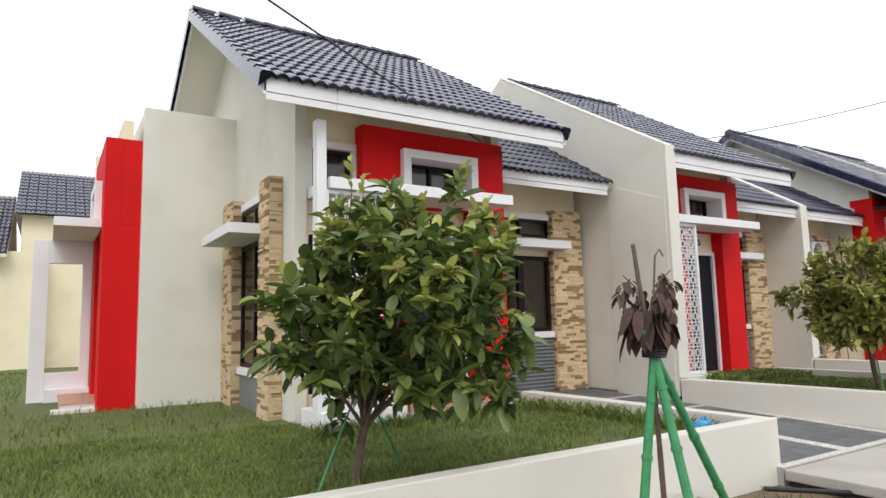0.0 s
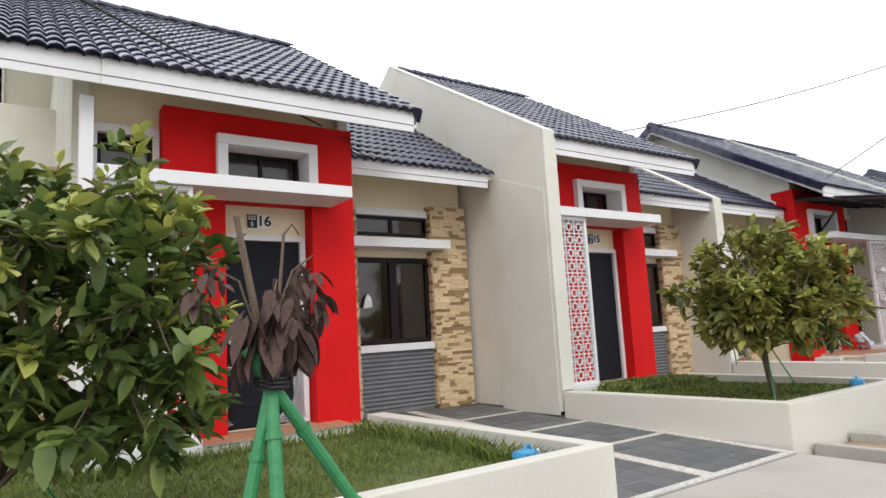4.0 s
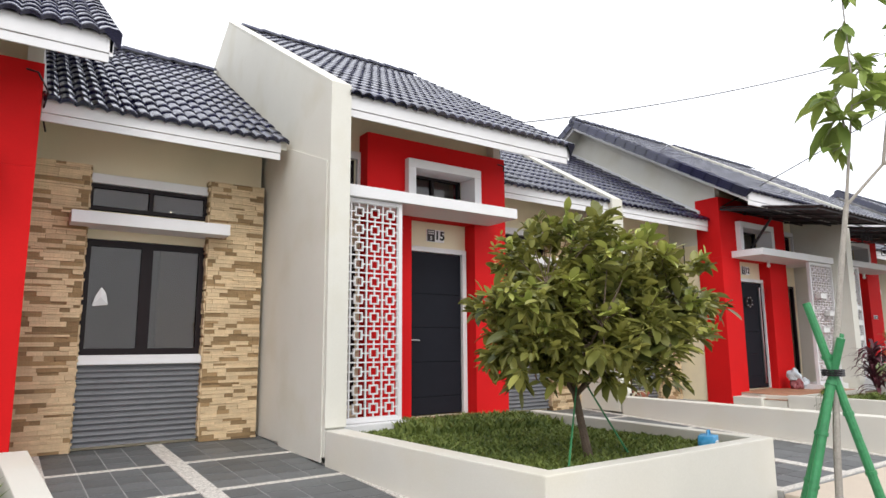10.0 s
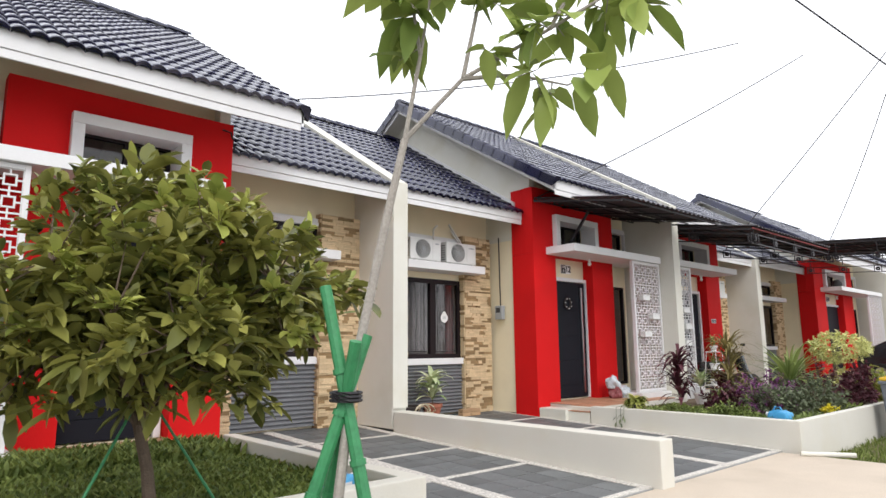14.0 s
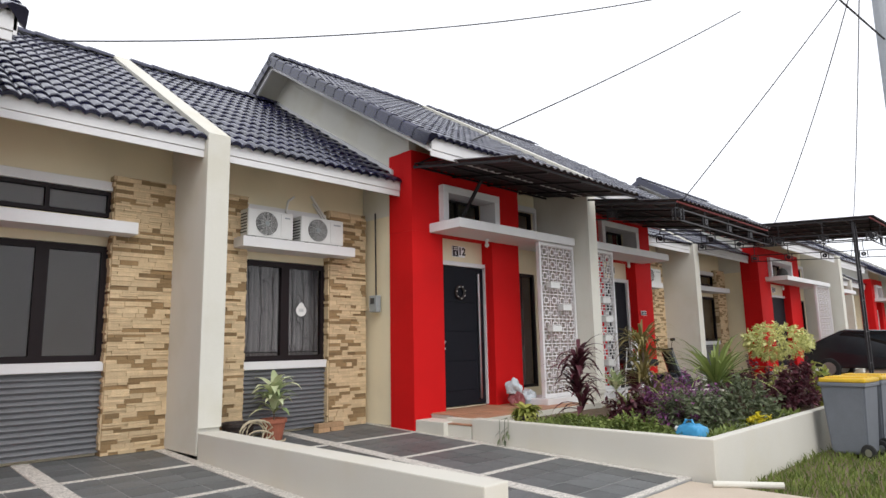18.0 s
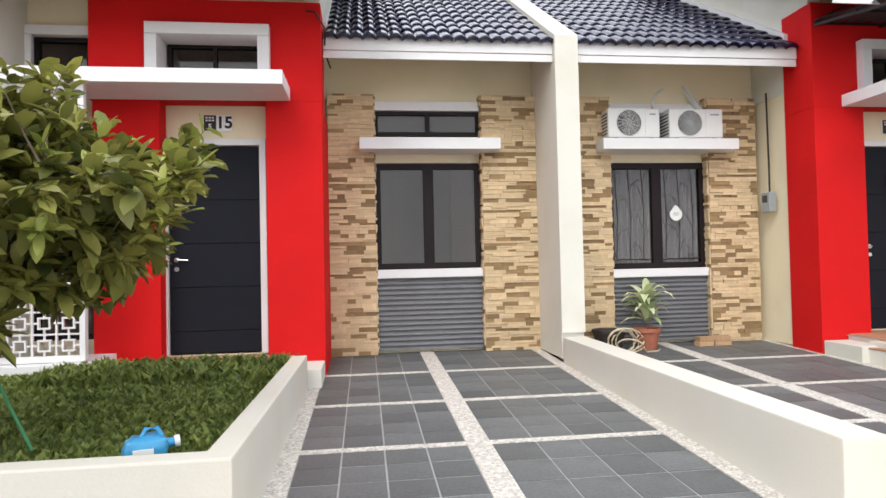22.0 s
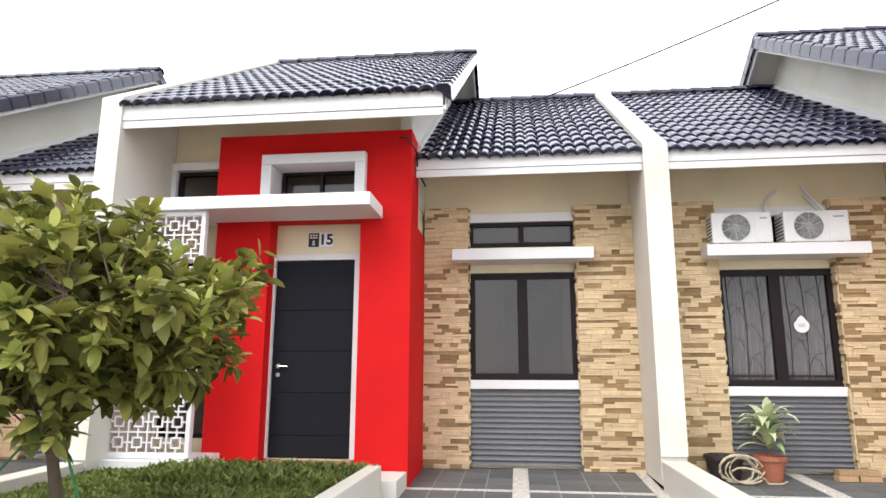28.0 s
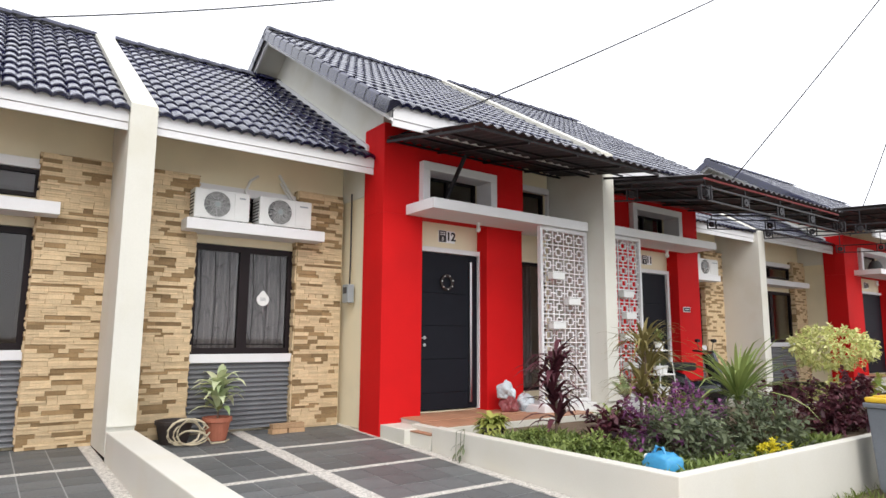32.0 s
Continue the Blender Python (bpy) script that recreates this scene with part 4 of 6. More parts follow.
def blades(name, n, x, y, base, amp, height, width, mat, label, skip=(), broad=False, patchy=0.0):
    px, py = rng.uniform(*x, n), rng.uniform(*y, n)
    keep = np.ones(n, bool)
    for a, b, c, d in skip:
        keep &= ~((px > a) & (px < b) & (py > c) & (py < d))
    if patchy:
        f = np.sin(px * 2.1 + 1.3 * np.sin(py * 1.7)) * np.sin(py * 2.6 + np.sin(px * 1.1)) + rng.uniform(-0.8, 0.8, n)
        keep &= f > -patchy
    px, py = px[keep], py[keep]
    n = len(px)
    pz = ground_height(px, py, base, amp)
    a, h = rng.uniform(0, math.tau, n), height * rng.uniform(0.5, 1.3, n)
    lean, b = h * rng.uniform(0.2, 0.9, n), rng.uniform(0, math.tau, n)
    w = width * rng.uniform(0.6, 1.3, n)
    root = np.stack([px, py, pz], 1)
    side = np.stack([np.cos(a), np.sin(a), np.zeros(n)], 1) * w[:, None]
    tip = root + np.stack([np.cos(b) * lean, np.sin(b) * lean, h], 1)
    mid = root + np.stack([np.cos(b) * lean * 0.3, np.sin(b) * lean * 0.3, h * 0.6], 1)
    k = 1.6 if broad else 0.8
    vs = np.stack([root - side * 0.6, root + side * 0.6, mid + side * k, tip, mid - side * k], 1).reshape(-1, 3)
    q = (np.arange(n) * 5)[:, None]
    fs = np.concatenate([q + np.array([[0, 1, 2, 4]]), ], 0).tolist() + (q + np.array([[4, 2, 3]])).tolist()
    me = bpy.data.meshes.new(name)
    me.from_pydata(vs.tolist(), [], fs)
    me.materials.append(mat)
    return tagged(new(name, me), label, "grass", kind="stuff")


lawn_bed("lawn_1", (-20.0, -2.86), (-2.9, 18.0), 0.07, 0.03, "green lawn soil in front of the corner house")
house_16 = (-6.3, -2.8, 0.95, 18)
wing = (-9.0, -5.9, 4.2, 18)
blades("grass", 42000, (-9.5, -2.87), (-2.88, 1.1), 0.06, 0.03, 0.062, 0.006, GRASS, "short green lawn grass with thin patches", (house_16, (-4.9, -2.9, 0.42, 1.2), (-6.0, -4.8, 0.2, 1.2)), patchy=0.75)
blades("grass", 26000, (-20, -5.9), (-2.88, 16), 0.06, 0.03, 0.10, 0.009, GRASS, "green lawn grass beside the house", (house_16, wing, (-9.5, -2.8, -2.9, 1.1)))
blades("grass", 420, (-5.0, -2.95), (0.05, 0.42), 0.06, 0.03, 0.13, 0.008, GRASS, "taller weeds along the porch", ((-4.9, -2.9, 0.42, 1.2),))
blades("grass", 900, (-6.1, -4.9), (0.0, 0.25), 0.06, 0.03, 0.14, 0.008, GRASS, "taller weeds along the plinth")
blades("grass", 900, (-3.1, -2.87), (-2.88, 0.4), 0.06, 0.03, 0.16, 0.008, GRASS, "weeds along the garden wall", broad=True)
lawn_bed("lawn_2", (0.19, 2.95), (-2.93, 1.1), 0.145, 0.02, "soil of the raised garden bed")
blades("ground_cover", 17000, (0.2, 2.94), (-2.9, 0.5), 0.145, 0.02, 0.05, 0.010, CLOVER, "low leafy ground cover in the raised bed", ((1.1, 3, 0.4, 1.2), (0, 1.2, 0.2, 1.2)), broad=True, patchy=0.95)
blades("ground_cover", 3500, (0.9, 2.94), (-0.5, 0.45), 0.15, 0.02, 0.11, 0.014, CLOVER, "taller ground cover near the porch", broad=True)
lawn_bed("lawn_3", (9.24, 12.5), (-3.26, 1.0), 0.07, 0.015, "dark soil of the planted bed", SOIL)
lawn_bed("lawn_4", (12.5, 15.5), (-3.26, 1.0), 0.07, 0.015, "dark soil of the planted bed", SOIL)
blades("grass", 6000, (9.3, 15.4), (-4.9, -3.4), GROUND + 0.005, 0.01, 0.09, 0.008, GRASS, "grass verge by the road", patchy=0.9)
blades("grass", 4500, (0.3, 3.0), (-4.9, -3.1), GROUND + 0.005, 0.005, 0.07, 0.007, GRASS, "sparse grass on the verge", ((0.34, 1.36, -3.9, -3.0),), patchy=0.3)
blades("grass", 6000, (-9.0, -2.8), (-4.9, -3.1), GROUND + 0.005, 0.005, 0.07, 0.007, GRASS, "sparse grass on the verge", ((-5.6, -3.9, -3.75, -3.1),), patchy=0.3)


# ---- trees ----
def leaf_cloud(twigs, size, seed, per=8, droop=0.3, follow=0.6, broad=1.0):
    """Leaves along twigs (base, tip): arrays for from_pydata. Each leaf is folded along its midrib and arches down."""
    r = np.random.default_rng(seed)
    vs, fs, k = [], [], 0
    widths, along = (0.80, 1.0, 0.72), (0.22, 0.50, 0.78)
    for base, tip in twigs:
        base, tip = np.array(base), np.array(tip)
        d = tip - base
        dn = d / (np.linalg.norm(d) + 1e-6)
        grow = r.uniform(0.75, 1.25)
        for i in range(per):
            f = 0.2 + 0.8 * (i + r.uniform(0, 0.8)) / per
            p = base + d * f
            u = r.normal(size=3)
            u[2] = u[2] * 0.7 + 0.15
            u = u / np.linalg.norm(u) + dn * follow
            u /= np.linalg.norm(u)
            n = np.cross(u, np.array([0, 0, 1.0]))
            n /= np.linalg.norm(n) + 1e-6
            up = np.cross(n, u)
            tilt = r.uniform(-0.7, 0.7)
            n, up = n * math.cos(tilt) + up * math.sin(tilt), up * math.cos(tilt) - n * math.sin(tilt)
            L = size * grow * r.uniform(0.55, 1.3)
            W = L * r.uniform(0.18, 0.27) * broad
            drop = np.array([0, 0, -1.0]) * L * droop * r.uniform(0.2, 1.4)
            fold = r.uniform(0.1, 0.5)
            q = [p]
            for w, a in zip(widths, along):
                m = p + u * L * a + drop * a * a
                q += [m + n * W * w + up * W * fold, m, m - n * W * w + up * W * fold]
            q.append(p + u * L + drop)
            vs += [v.tolist() for v in q]
            fs += [(k, k + 1, k + 2), (k, k + 2, k + 3), (k + 7, k + 10, k + 8), (k + 8, k + 10, k + 9)]
            for o in (k + 1, k + 4):
                fs += [(o, o + 3, o + 4, o + 1), (o + 1, o + 4, o + 5, o + 2)]
            k += 11
    return vs, fs


def leaves(name, twigs, size, seed, mat, parent, per=8, droop=0.3, follow=0.6, broad=1.0):
    vs, fs = leaf_cloud(twigs, size, seed, per, droop, follow, broad)
    me = bpy.data.meshes.new(name)
    me.from_pydata(vs, [], fs)
    me.polygons.foreach_set("use_smooth", [True] * len(fs))
    me.materials.append(mat)
    ob = new(name, me)
    ob.parent = parent
    return ob


def bush_tree(label, at, fork, centre, radii, seed, clumps=120, leaf=0.15, trunk=0.045, skirt=-0.75, mat=LEAF):
    """A short tree: trunk, limbs, branchlets that end in clumps of leafy twigs, and pale young shoots past the outline."""
    r = random.Random(seed)
    t = thing("tree", label, "tree", "young garden trees", at)
    bm = bmesh.new()
    base, fork = Vector((0, 0, -0.05)), Vector(fork)
    mid = (base + fork) / 2 + Vector((r.uniform(-0.03, 0.03), r.uniform(-0.03, 0.03), 0))
    tube(bm, [base, base.lerp(mid, 0.5), mid, fork], trunk, trunk * 0.75, 10)
    c, R = Vector(centre), Vector(radii)
    limbs = []
    for i in range(12):
        a = i * 2.399 + r.uniform(-0.3, 0.3)
        up = r.uniform(-0.5, 0.9)
        s = math.sqrt(max(0.05, 1 - up * up))
        end = c + Vector((math.cos(a) * s * R.x * 0.7, math.sin(a) * s * R.y * 0.7, up * R.z * 0.7))
        k = fork.lerp(end, 0.45) + Vector((r.uniform(-0.08, 0.08), r.uniform(-0.08, 0.08), r.uniform(0, 0.15)))
        tube(bm, [fork - Vector((0, 0, 0.02)), k, end], trunk * 0.45, 0.007, 6)
        limbs += [k, k.lerp(end, 0.5), end]
    old, young = [], []
    for i in range(clumps):
        z = skirt + (1 - skirt) * (i + 0.5) / clumps
        a = i * 2.39996 + r.uniform(-0.25, 0.25)
        s = math.sqrt(max(0.0, 1 - z * z))
        d = Vector((math.cos(a) * s, math.sin(a) * s, z))
        out = 0.80 + 0.55 * noise.noise(d * 1.9 + Vector((seed, 0, 0))) + r.uniform(-0.12, 0.14)
        if i % 4 == 0:
            out *= r.uniform(0.45, 0.8)
        out = min(out, 1.04)
        tip = c + Vector((d.x * R.x, d.y * R.y, d.z * R.z)) * out
        anchor = min(limbs, key=lambda q: (q - tip).length)
        way = (tip - anchor)
        tube(bm, [anchor, anchor.lerp(tip, 0.5) + Vector((0, 0, -0.02)), tip], 0.008, 0.003, 4)
        way = way.normalized() if way.length > 0.05 else d
        for k in range(r.choice((3, 4, 5, 6))):
            e = tip + Vector((r.gauss(0, 0.085), r.gauss(0, 0.085), r.gauss(0, 0.065)))
            old.append((e - way * r.uniform(0.10, 0.2), e))
        if d.z > -0.25 and r.random() < 0.75:
            for k in range(r.choice((1, 2, 3))):
                e = tip + (way * 0.7 + d + Vector((r.gauss(0, 0.25), r.gauss(0, 0.25), 0.35))).normalized() * r.uniform(0.10, 0.26)
                young.append((tip, e))
                tube(bm, [tip, e], 0.004, 0.002, 4)
    part("trunk", bm, BARK, t)
    leaves("crown", old, leaf, seed, mat, t, per=9, droop=0.22)
    leaves("new_growth", young, leaf * 0.8, seed + 1, YOUNG, t, per=7, droop=0.1)["label"] = "pale yellow-green young shoots"
    return t


bush_tree("bushy young tree with glossy green leaves on the lawn", (-6.6, -2.15, 0.09), (0.06, -0.05, 0.42), (0.26, -0.26, 1.26), (1.06, 0.96, 1.00), 11, 122, 0.15, 0.040, -0.92)
bush_tree("bushy young tree with glossy green leaves in a raised bed", (1.54, -2.2, 0.15), (-0.10, 0.05, 0.55), (0.0, -0.07, 1.29), (1.14, 1.06, 0.79), 23, 195, 0.14, 0.045, -0.88, OLIVE)


def prop(at, top, label="thin green bamboo prop leaning against the tree"):
    bm = bmesh.new()
    tube(bm, [(0, 0, -0.05), Vector(top) - Vector(at)], 0.010, 0.008, 6)
    ob = part("prop", bm, BAMBOO)
    ob.location = at
    return tagged(ob, label, "stake")


prop((-7.05, -2.45, 0.08), (-6.62, -2.2, 0.72))
prop((-6.05, -1.95, 0.08), (-6.5, -2.12, 0.8))
prop((0.95, -2.5, 0.14), (1.42, -2.2, 0.85))
prop((1.95, -2.35, 0.14), (1.50, -2.18, 0.85))


def tripod(label, feet, tie, over, r=0.032):
    t = thing("stake_tripod", label, "stake", at=(tie[0], tie[1], GROUND))
    for f, o in zip(feet, over):
        a, b = Vector(f) - Vector((tie[0], tie[1], GROUND)), Vector((0, 0, tie[2] - GROUND))
        a = b + (a - b) * ((tie[2] - GROUND + 0.02) / (tie[2] - f[2]))
        d = (b - a).normalized()
        e = b + d * o
        bm = bmesh.new()
        n = 5
        pts = [a.lerp(e, i / n) for i in range(n + 1)]
        tube(bm, pts, r, r * 0.85, 10)
        for i in range(1, n):
            tube(bm, [pts[i] - d * 0.012, pts[i], pts[i] + d * 0.012], r * 1.12, r * 1.12, 10)
        part("bamboo_pole", bm, BAMBOO, t)
    bm = bmesh.new()
    for k in range(3):
        ring = [(0.062 * math.cos(q * 0.6283), 0.062 * math.sin(q * 0.6283), tie[2] - GROUND - 0.01 + k * 0.015) for q in range(11)]
        tube(bm, ring, 0.008, 0.008, 5)
    part("tie", bm, BLACK, t)
    return t


tripod("three green bamboo stakes tied round a dead sapling", [(-6.0, -4.30, -0.24), (-4.80, -4.18, -0.24), (-5.78, -4.62, -0.24)], (-5.70, -4.26, 1.06), (0.05, 0.16, 0.14), 0.028)
dead = thing("sapling", "dead sapling with withered brown leaves between stakes", "tree", at=(-5.68, -4.22, -0.24))
bm = bmesh.new()
tube(bm, [(0.065, 0, -0.14), (0.06, 0, 0), (0.03, 0, 0.7), (-0.02, -0.02, 1.32), (-0.10, -0.03, 1.72), (-0.14, -0.04, 1.92)], 0.020, 0.012, 7)
rr = random.Random(3)
skirt_twigs, clump_twigs = [], []
tube(bm, [(-0.02, -0.02, 1.32), (0.02, -0.03, 1.62), (0.04, -0.04, 1.86), (0.07, -0.05, 1.90), (0.10, -0.05, 1.86)], 0.008, 0.004, 5)
for i in range(22):
    a = rr.uniform(0, 6.28)
    e = Vector((0.09 * math.cos(a), 0.09 * math.sin(a), 1.50 + 0.10 * rr.random()))
    skirt_twigs.append((e, e + Vector((0.015 * math.cos(a), 0.015 * math.sin(a), -0.05))))
for i, (ex, ey, ez) in enumerate(((-0.26, -0.06, 1.74), (0.15, -0.06, 1.78), (0.20, 0.04, 1.72), (0.06, 0.10, 1.70), (-0.03, -0.12, 1.68), (0.12, 0.0, 1.62), (-0.06, 0.08, 1.60))):
    tube(bm, [(-0.04, -0.02, 1.42), (ex * 0.5, ey * 0.5, ez - 0.06), (ex, ey, ez)], 0.006, 0.003, 5)
    for k in range(6):
        b = Vector((ex + rr.gauss(0, 0.025), ey + rr.gauss(0, 0.025), ez + rr.uniform(-0.10, 0.01)))
        clump_twigs.append((b, b + Vector((rr.gauss(0, 0.01), rr.gauss(0, 0.01), -0.09))))
part("trunk", bm, BARK, dead)
leaves("withered_leaves", skirt_twigs, 0.15, 4, DEADLEAF, dead, per=2, droop=0.3, follow=2.6, broad=1.2)
leaves("withered_leaves", clump_twigs, 0.06, 5, DEADLEAF, dead, per=4, droop=0.6, follow=1.2, broad=1.3)

tripod("green bamboo stakes crossed round a tall sapling", [(1.72, -4.56, -0.24), (1.24, -4.14, -0.24), (1.62, -3.92, -0.24)], (1.61, -4.285, 0.95), (0.48, 0.27, 0.24), 0.030)
tall = thing("sapling", "tall slender sapling with sparse large leaves between stakes", "tree", at=(1.52, -4.27, -0.24))
bm = bmesh.new()
stem = [(-0.01, 0, -0.14), (0, 0, 0), (0.05, -0.01, 0.7), (0.12, -0.025, 1.3), (0.25, -0.07, 1.95), (0.33, -0.10, 2.33)]
tube(bm, stem, 0.026, 0.017, 9)
limbs = [
    [stem[-1], (0.40, -0.13, 2.75), (0.46, -0.17, 3.2), (0.36, -0.2, 3.9)],
    [stem[-1], (0.53, -0.28, 2.62), (0.83, -0.56, 2.86), (1.02, -0.76, 3.02), (1.22, -0.92, 3.16)],
    [(0.53, -0.28, 2.62), (0.60, -0.32, 3.0), (0.72, -0.40, 3.3), (0.78, -0.45, 3.8)],
    [(0.53, -0.28, 2.62), (0.72, -0.44, 2.64), (0.92, -0.58, 2.60)],
    [(0.40, -0.13, 2.75), (0.37, -0.12, 2.95), (0.33, -0.11, 3.12)],
    [(0.46, -0.17, 3.2), (0.62, -0.14, 3.35), (0.85, -0.12, 3.5)],
    [(0.83, -0.56, 2.86), (0.96, -0.62, 3.12), (1.08, -0.66, 3.40), (1.1, -0.7, 3.8)]]
tall_twigs = []
for l in limbs:
    tube(bm, l, 0.012, 0.004, 6)
    pts = [Vector(q) for q in l]
    for a, b in zip(pts[1:], pts[2:]):
        for f in (0.1, 0.4, 0.7, 1.0):
            p = a.lerp(b, f)
            d = Vector((rr.gauss(0, 1), rr.gauss(0, 1), rr.gauss(-0.3, 0.6))).normalized()
            tall_twigs.append((p, p + d * rr.uniform(0.10, 0.24)))
            tube(bm, [p, tall_twigs[-1][1]], 0.004, 0.002, 4)
part("trunk", bm, GREYBARK, tall)
leaves("crown", tall_twigs, 0.175, 8, LEAF2, tall, per=6, droop=0.55, broad=1.15)

# ---- carport of number 12: air conditioners, pot, hose, bricks, meter ----
ACWHITE = material("enamel_white", (0.72, 0.72, 0.70), 0.4, var=0.04, scale=6)
ACGREY = material("fan_grille", (0.045, 0.047, 0.05), 0.6, var=0.1)
POT = material("clay_pot", (0.36, 0.12, 0.07), 0.7, var=0.15, scale=12)
DARKPOT = material("dark_pot", (0.035, 0.025, 0.022), 0.6, var=0.2)
HOSE = material("hose", (0.50, 0.43, 0.30), 0.45, var=0.1)
BRICK = material("brick", (0.42, 0.27, 0.15), 0.9, var=0.2, scale=12, bump=0.5, per_object=0.15)
GREYBOX = material("grey_box", (0.30, 0.33, 0.34), 0.5, var=0.08)
CURTAIN = material("curtain", (0.21, 0.22, 0.25), 0.9, var=0.12, scale=8)
PLASTIC = material("clear_film", (0.62, 0.62, 0.64), 0.25, var=0.15, scale=20, bump=0.3)
PLASTIC.node_tree.nodes["Principled BSDF"].inputs["Alpha"].default_value = 0.28
PAPER = material("paper", (0.7, 0.7, 0.7), 0.7, var=0.05)
YELLOW = material("yellow_plastic", (0.72, 0.46, 0.03), 0.5, var=0.12)
BINGREY = material("bin_plastic", (0.16, 0.175, 0.20), 0.5, var=0.1)
CARBLACK = material("car_paint", (0.012, 0.014, 0.018), 0.15, var=0.05, spec=0.8)
RUBBER = material("rubber", (0.02, 0.02, 0.02), 0.8)
REDTRIM = material("red_oxide", (0.30, 0.05, 0.05), 0.6, var=0.1)
SHEET = material("dark_sheet", (0.045, 0.04, 0.045), 0.6, 0.1, var=0.15)
STRIPED = leaf_material("striped_leaf", (0.16, 0.28, 0.07), (0.85, 0.88, 0.60), 0.5)
MAROON = leaf_material("maroon_leaf", (0.035, 0.012, 0.018), (0.15, 0.045, 0.06), 0.45)
PURPLE = leaf_material("purple_leaf", (0.07, 0.03, 0.06), (0.32, 0.10, 0.28), 0.6)
SPIKE = leaf_material("spiky_leaf", (0.07, 0.12, 0.025), (0.36, 0.43, 0.14), 0.5)
RUSSET = leaf_material("russet_leaf", (0.10, 0.075, 0.03), (0.36, 0.31, 0.12), 0.5)
CROTON = leaf_material("croton_leaf", (0.12, 0.18, 0.03), (0.50, 0.50, 0.14), 0.5)
HEDGE = leaf_material("hedge_leaf", (0.045, 0.06, 0.035), (0.20, 0.23, 0.13), 0.6)
BORDER = leaf_material("border_leaf", (0.05, 0.085, 0.02), (0.27, 0.33, 0.09), 0.55)
LIME = leaf_material("lime_leaf", (0.36, 0.40, 0.10), (0.86, 0.84, 0.42), 0.6)
GOLD = leaf_material("gold_leaf", (0.45, 0.38, 0.02), (0.80, 0.68, 0.05), 0.6)


def ring_at(bm, c, r, tube_r, n=20):
    tube(bm, [(c[0] + r * math.cos(k * math.tau / n), c[1], c[2] + r * math.sin(k * math.tau / n)) for k in range(n + 1)], tube_r, tube_r, 5)


def air_conditioner(x, y, z, w=0.72):
    t = thing("air_conditioner", "white outdoor air conditioner unit on a window canopy", "air conditioner", "outdoor units", (x, y, z))
    box("casing", (0, w), (0, 0.28), (0.02, 0.40), ACWHITE, t, bevel=0.02)
    for fx in (0.08, w - 0.14):
        box("foot", (fx, fx + 0.06), (0.02, 0.26), (0, 0.02), ACGREY, t, bevel=0)
    c = (0.28, 0, 0.21)
    bm = bmesh.new()
    turned(bm, [(0.165, 0.0), (0.165, 0.006)], (0, 0, 0), 28)
    for v in bm.verts:
        v.co = (c[0] + v.co.x, -0.004 - v.co.z, c[2] + v.co.y)
    fan = part("fan_opening", bm, ACGREY, t, "dark round fan opening")
    bm = bmesh.new()
    for k in range(1, 9):
        ring_at(bm, (c[0], -0.014, c[2]), 0.0175 * k + 0.022, 0.0026)
    for k in range(10):
        a = k * math.tau / 10
        tube(bm, [(c[0] + 0.03 * math.cos(a), -0.014, c[2] + 0.03 * math.sin(a)), (c[0] + 0.165 * math.cos(a + 0.3), -0.014, c[2] + 0.165 * math.sin(a + 0.3))], 0.002, 0.002, 4)
    part("grille", bm, ACWHITE, t)
    bm = bmesh.new()
    turned(bm, [(0.035, 0.0), (0.035, 0.004)], (0, 0, 0), 16)
    for v in bm.verts:
        v.co = (c[0] + v.co.x, -0.018 - v.co.z, c[2] + v.co.y)
    part("fan_hub", bm, GREYBOX, t)
    box("panel", (0.50, w - 0.02), (-0.006, 0.0), (0.05, 0.37), ACWHITE, t, bevel=0.003)
    box("badge", (0.56, w - 0.06), (-0.009, -0.006), (0.31, 0.33), GREYBOX, t, bevel=0)
    for k in range(7):
        box("louvre", (-0.004, 0.0), (0.03, 0.25), (0.07 + k * 0.042, 0.085 + k * 0.042), ACGREY, t, bevel=0)
    return t


air_conditioner(6.80, 1.74, 2.67, 0.70)
air_conditioner(7.63, 1.74, 2.67, 0.74)
air_conditioner(17.85, 1.74, 2.67, 0.84)
bm = bmesh.new()
tube(bm, [(7.52, 1.85, 2.95), (7.5, 1.95, 3.15), (7.6, 2.06, 3.33), (7.72, 2.10, 3.42)], 0.018, 0.018, 8)
tube(bm, [(8.25, 1.86, 2.95), (8.18, 1.98, 3.15), (8.08, 2.06, 3.36), (8.02, 2.10, 3.48)], 0.022, 0.022, 8)
tube(bm, [(8.21, 1.90, 2.97), (8.12, 2.0, 3.18), (8.03, 2.07, 3.36)], 0.014, 0.014, 8)
tagged(part("coolant_pipe", bm, ACWHITE), "white wrapped coolant pipes up the wall", "pipe")


def curtained(x0, x1, y, z0, z1):
    """Pleated curtain behind the glass with a branching black grille before it."""
    bm = bmesh.new()
    n = 120
    pts = [(x0 + (x1 - x0) * i / n, y + 0.06 * math.sin(i * 0.9) + 0.012 * math.sin(i * 2.3)) for i in range(n + 1)]
    lo = [bm.verts.new((*p, z0)) for p in pts]
    hi = [bm.verts.new((p[0], p[1], z1)) for p in pts]
    for i in range(n):
        bm.faces.new((lo[i], lo[i + 1], hi[i + 1], hi[i])).smooth = True
    return bm


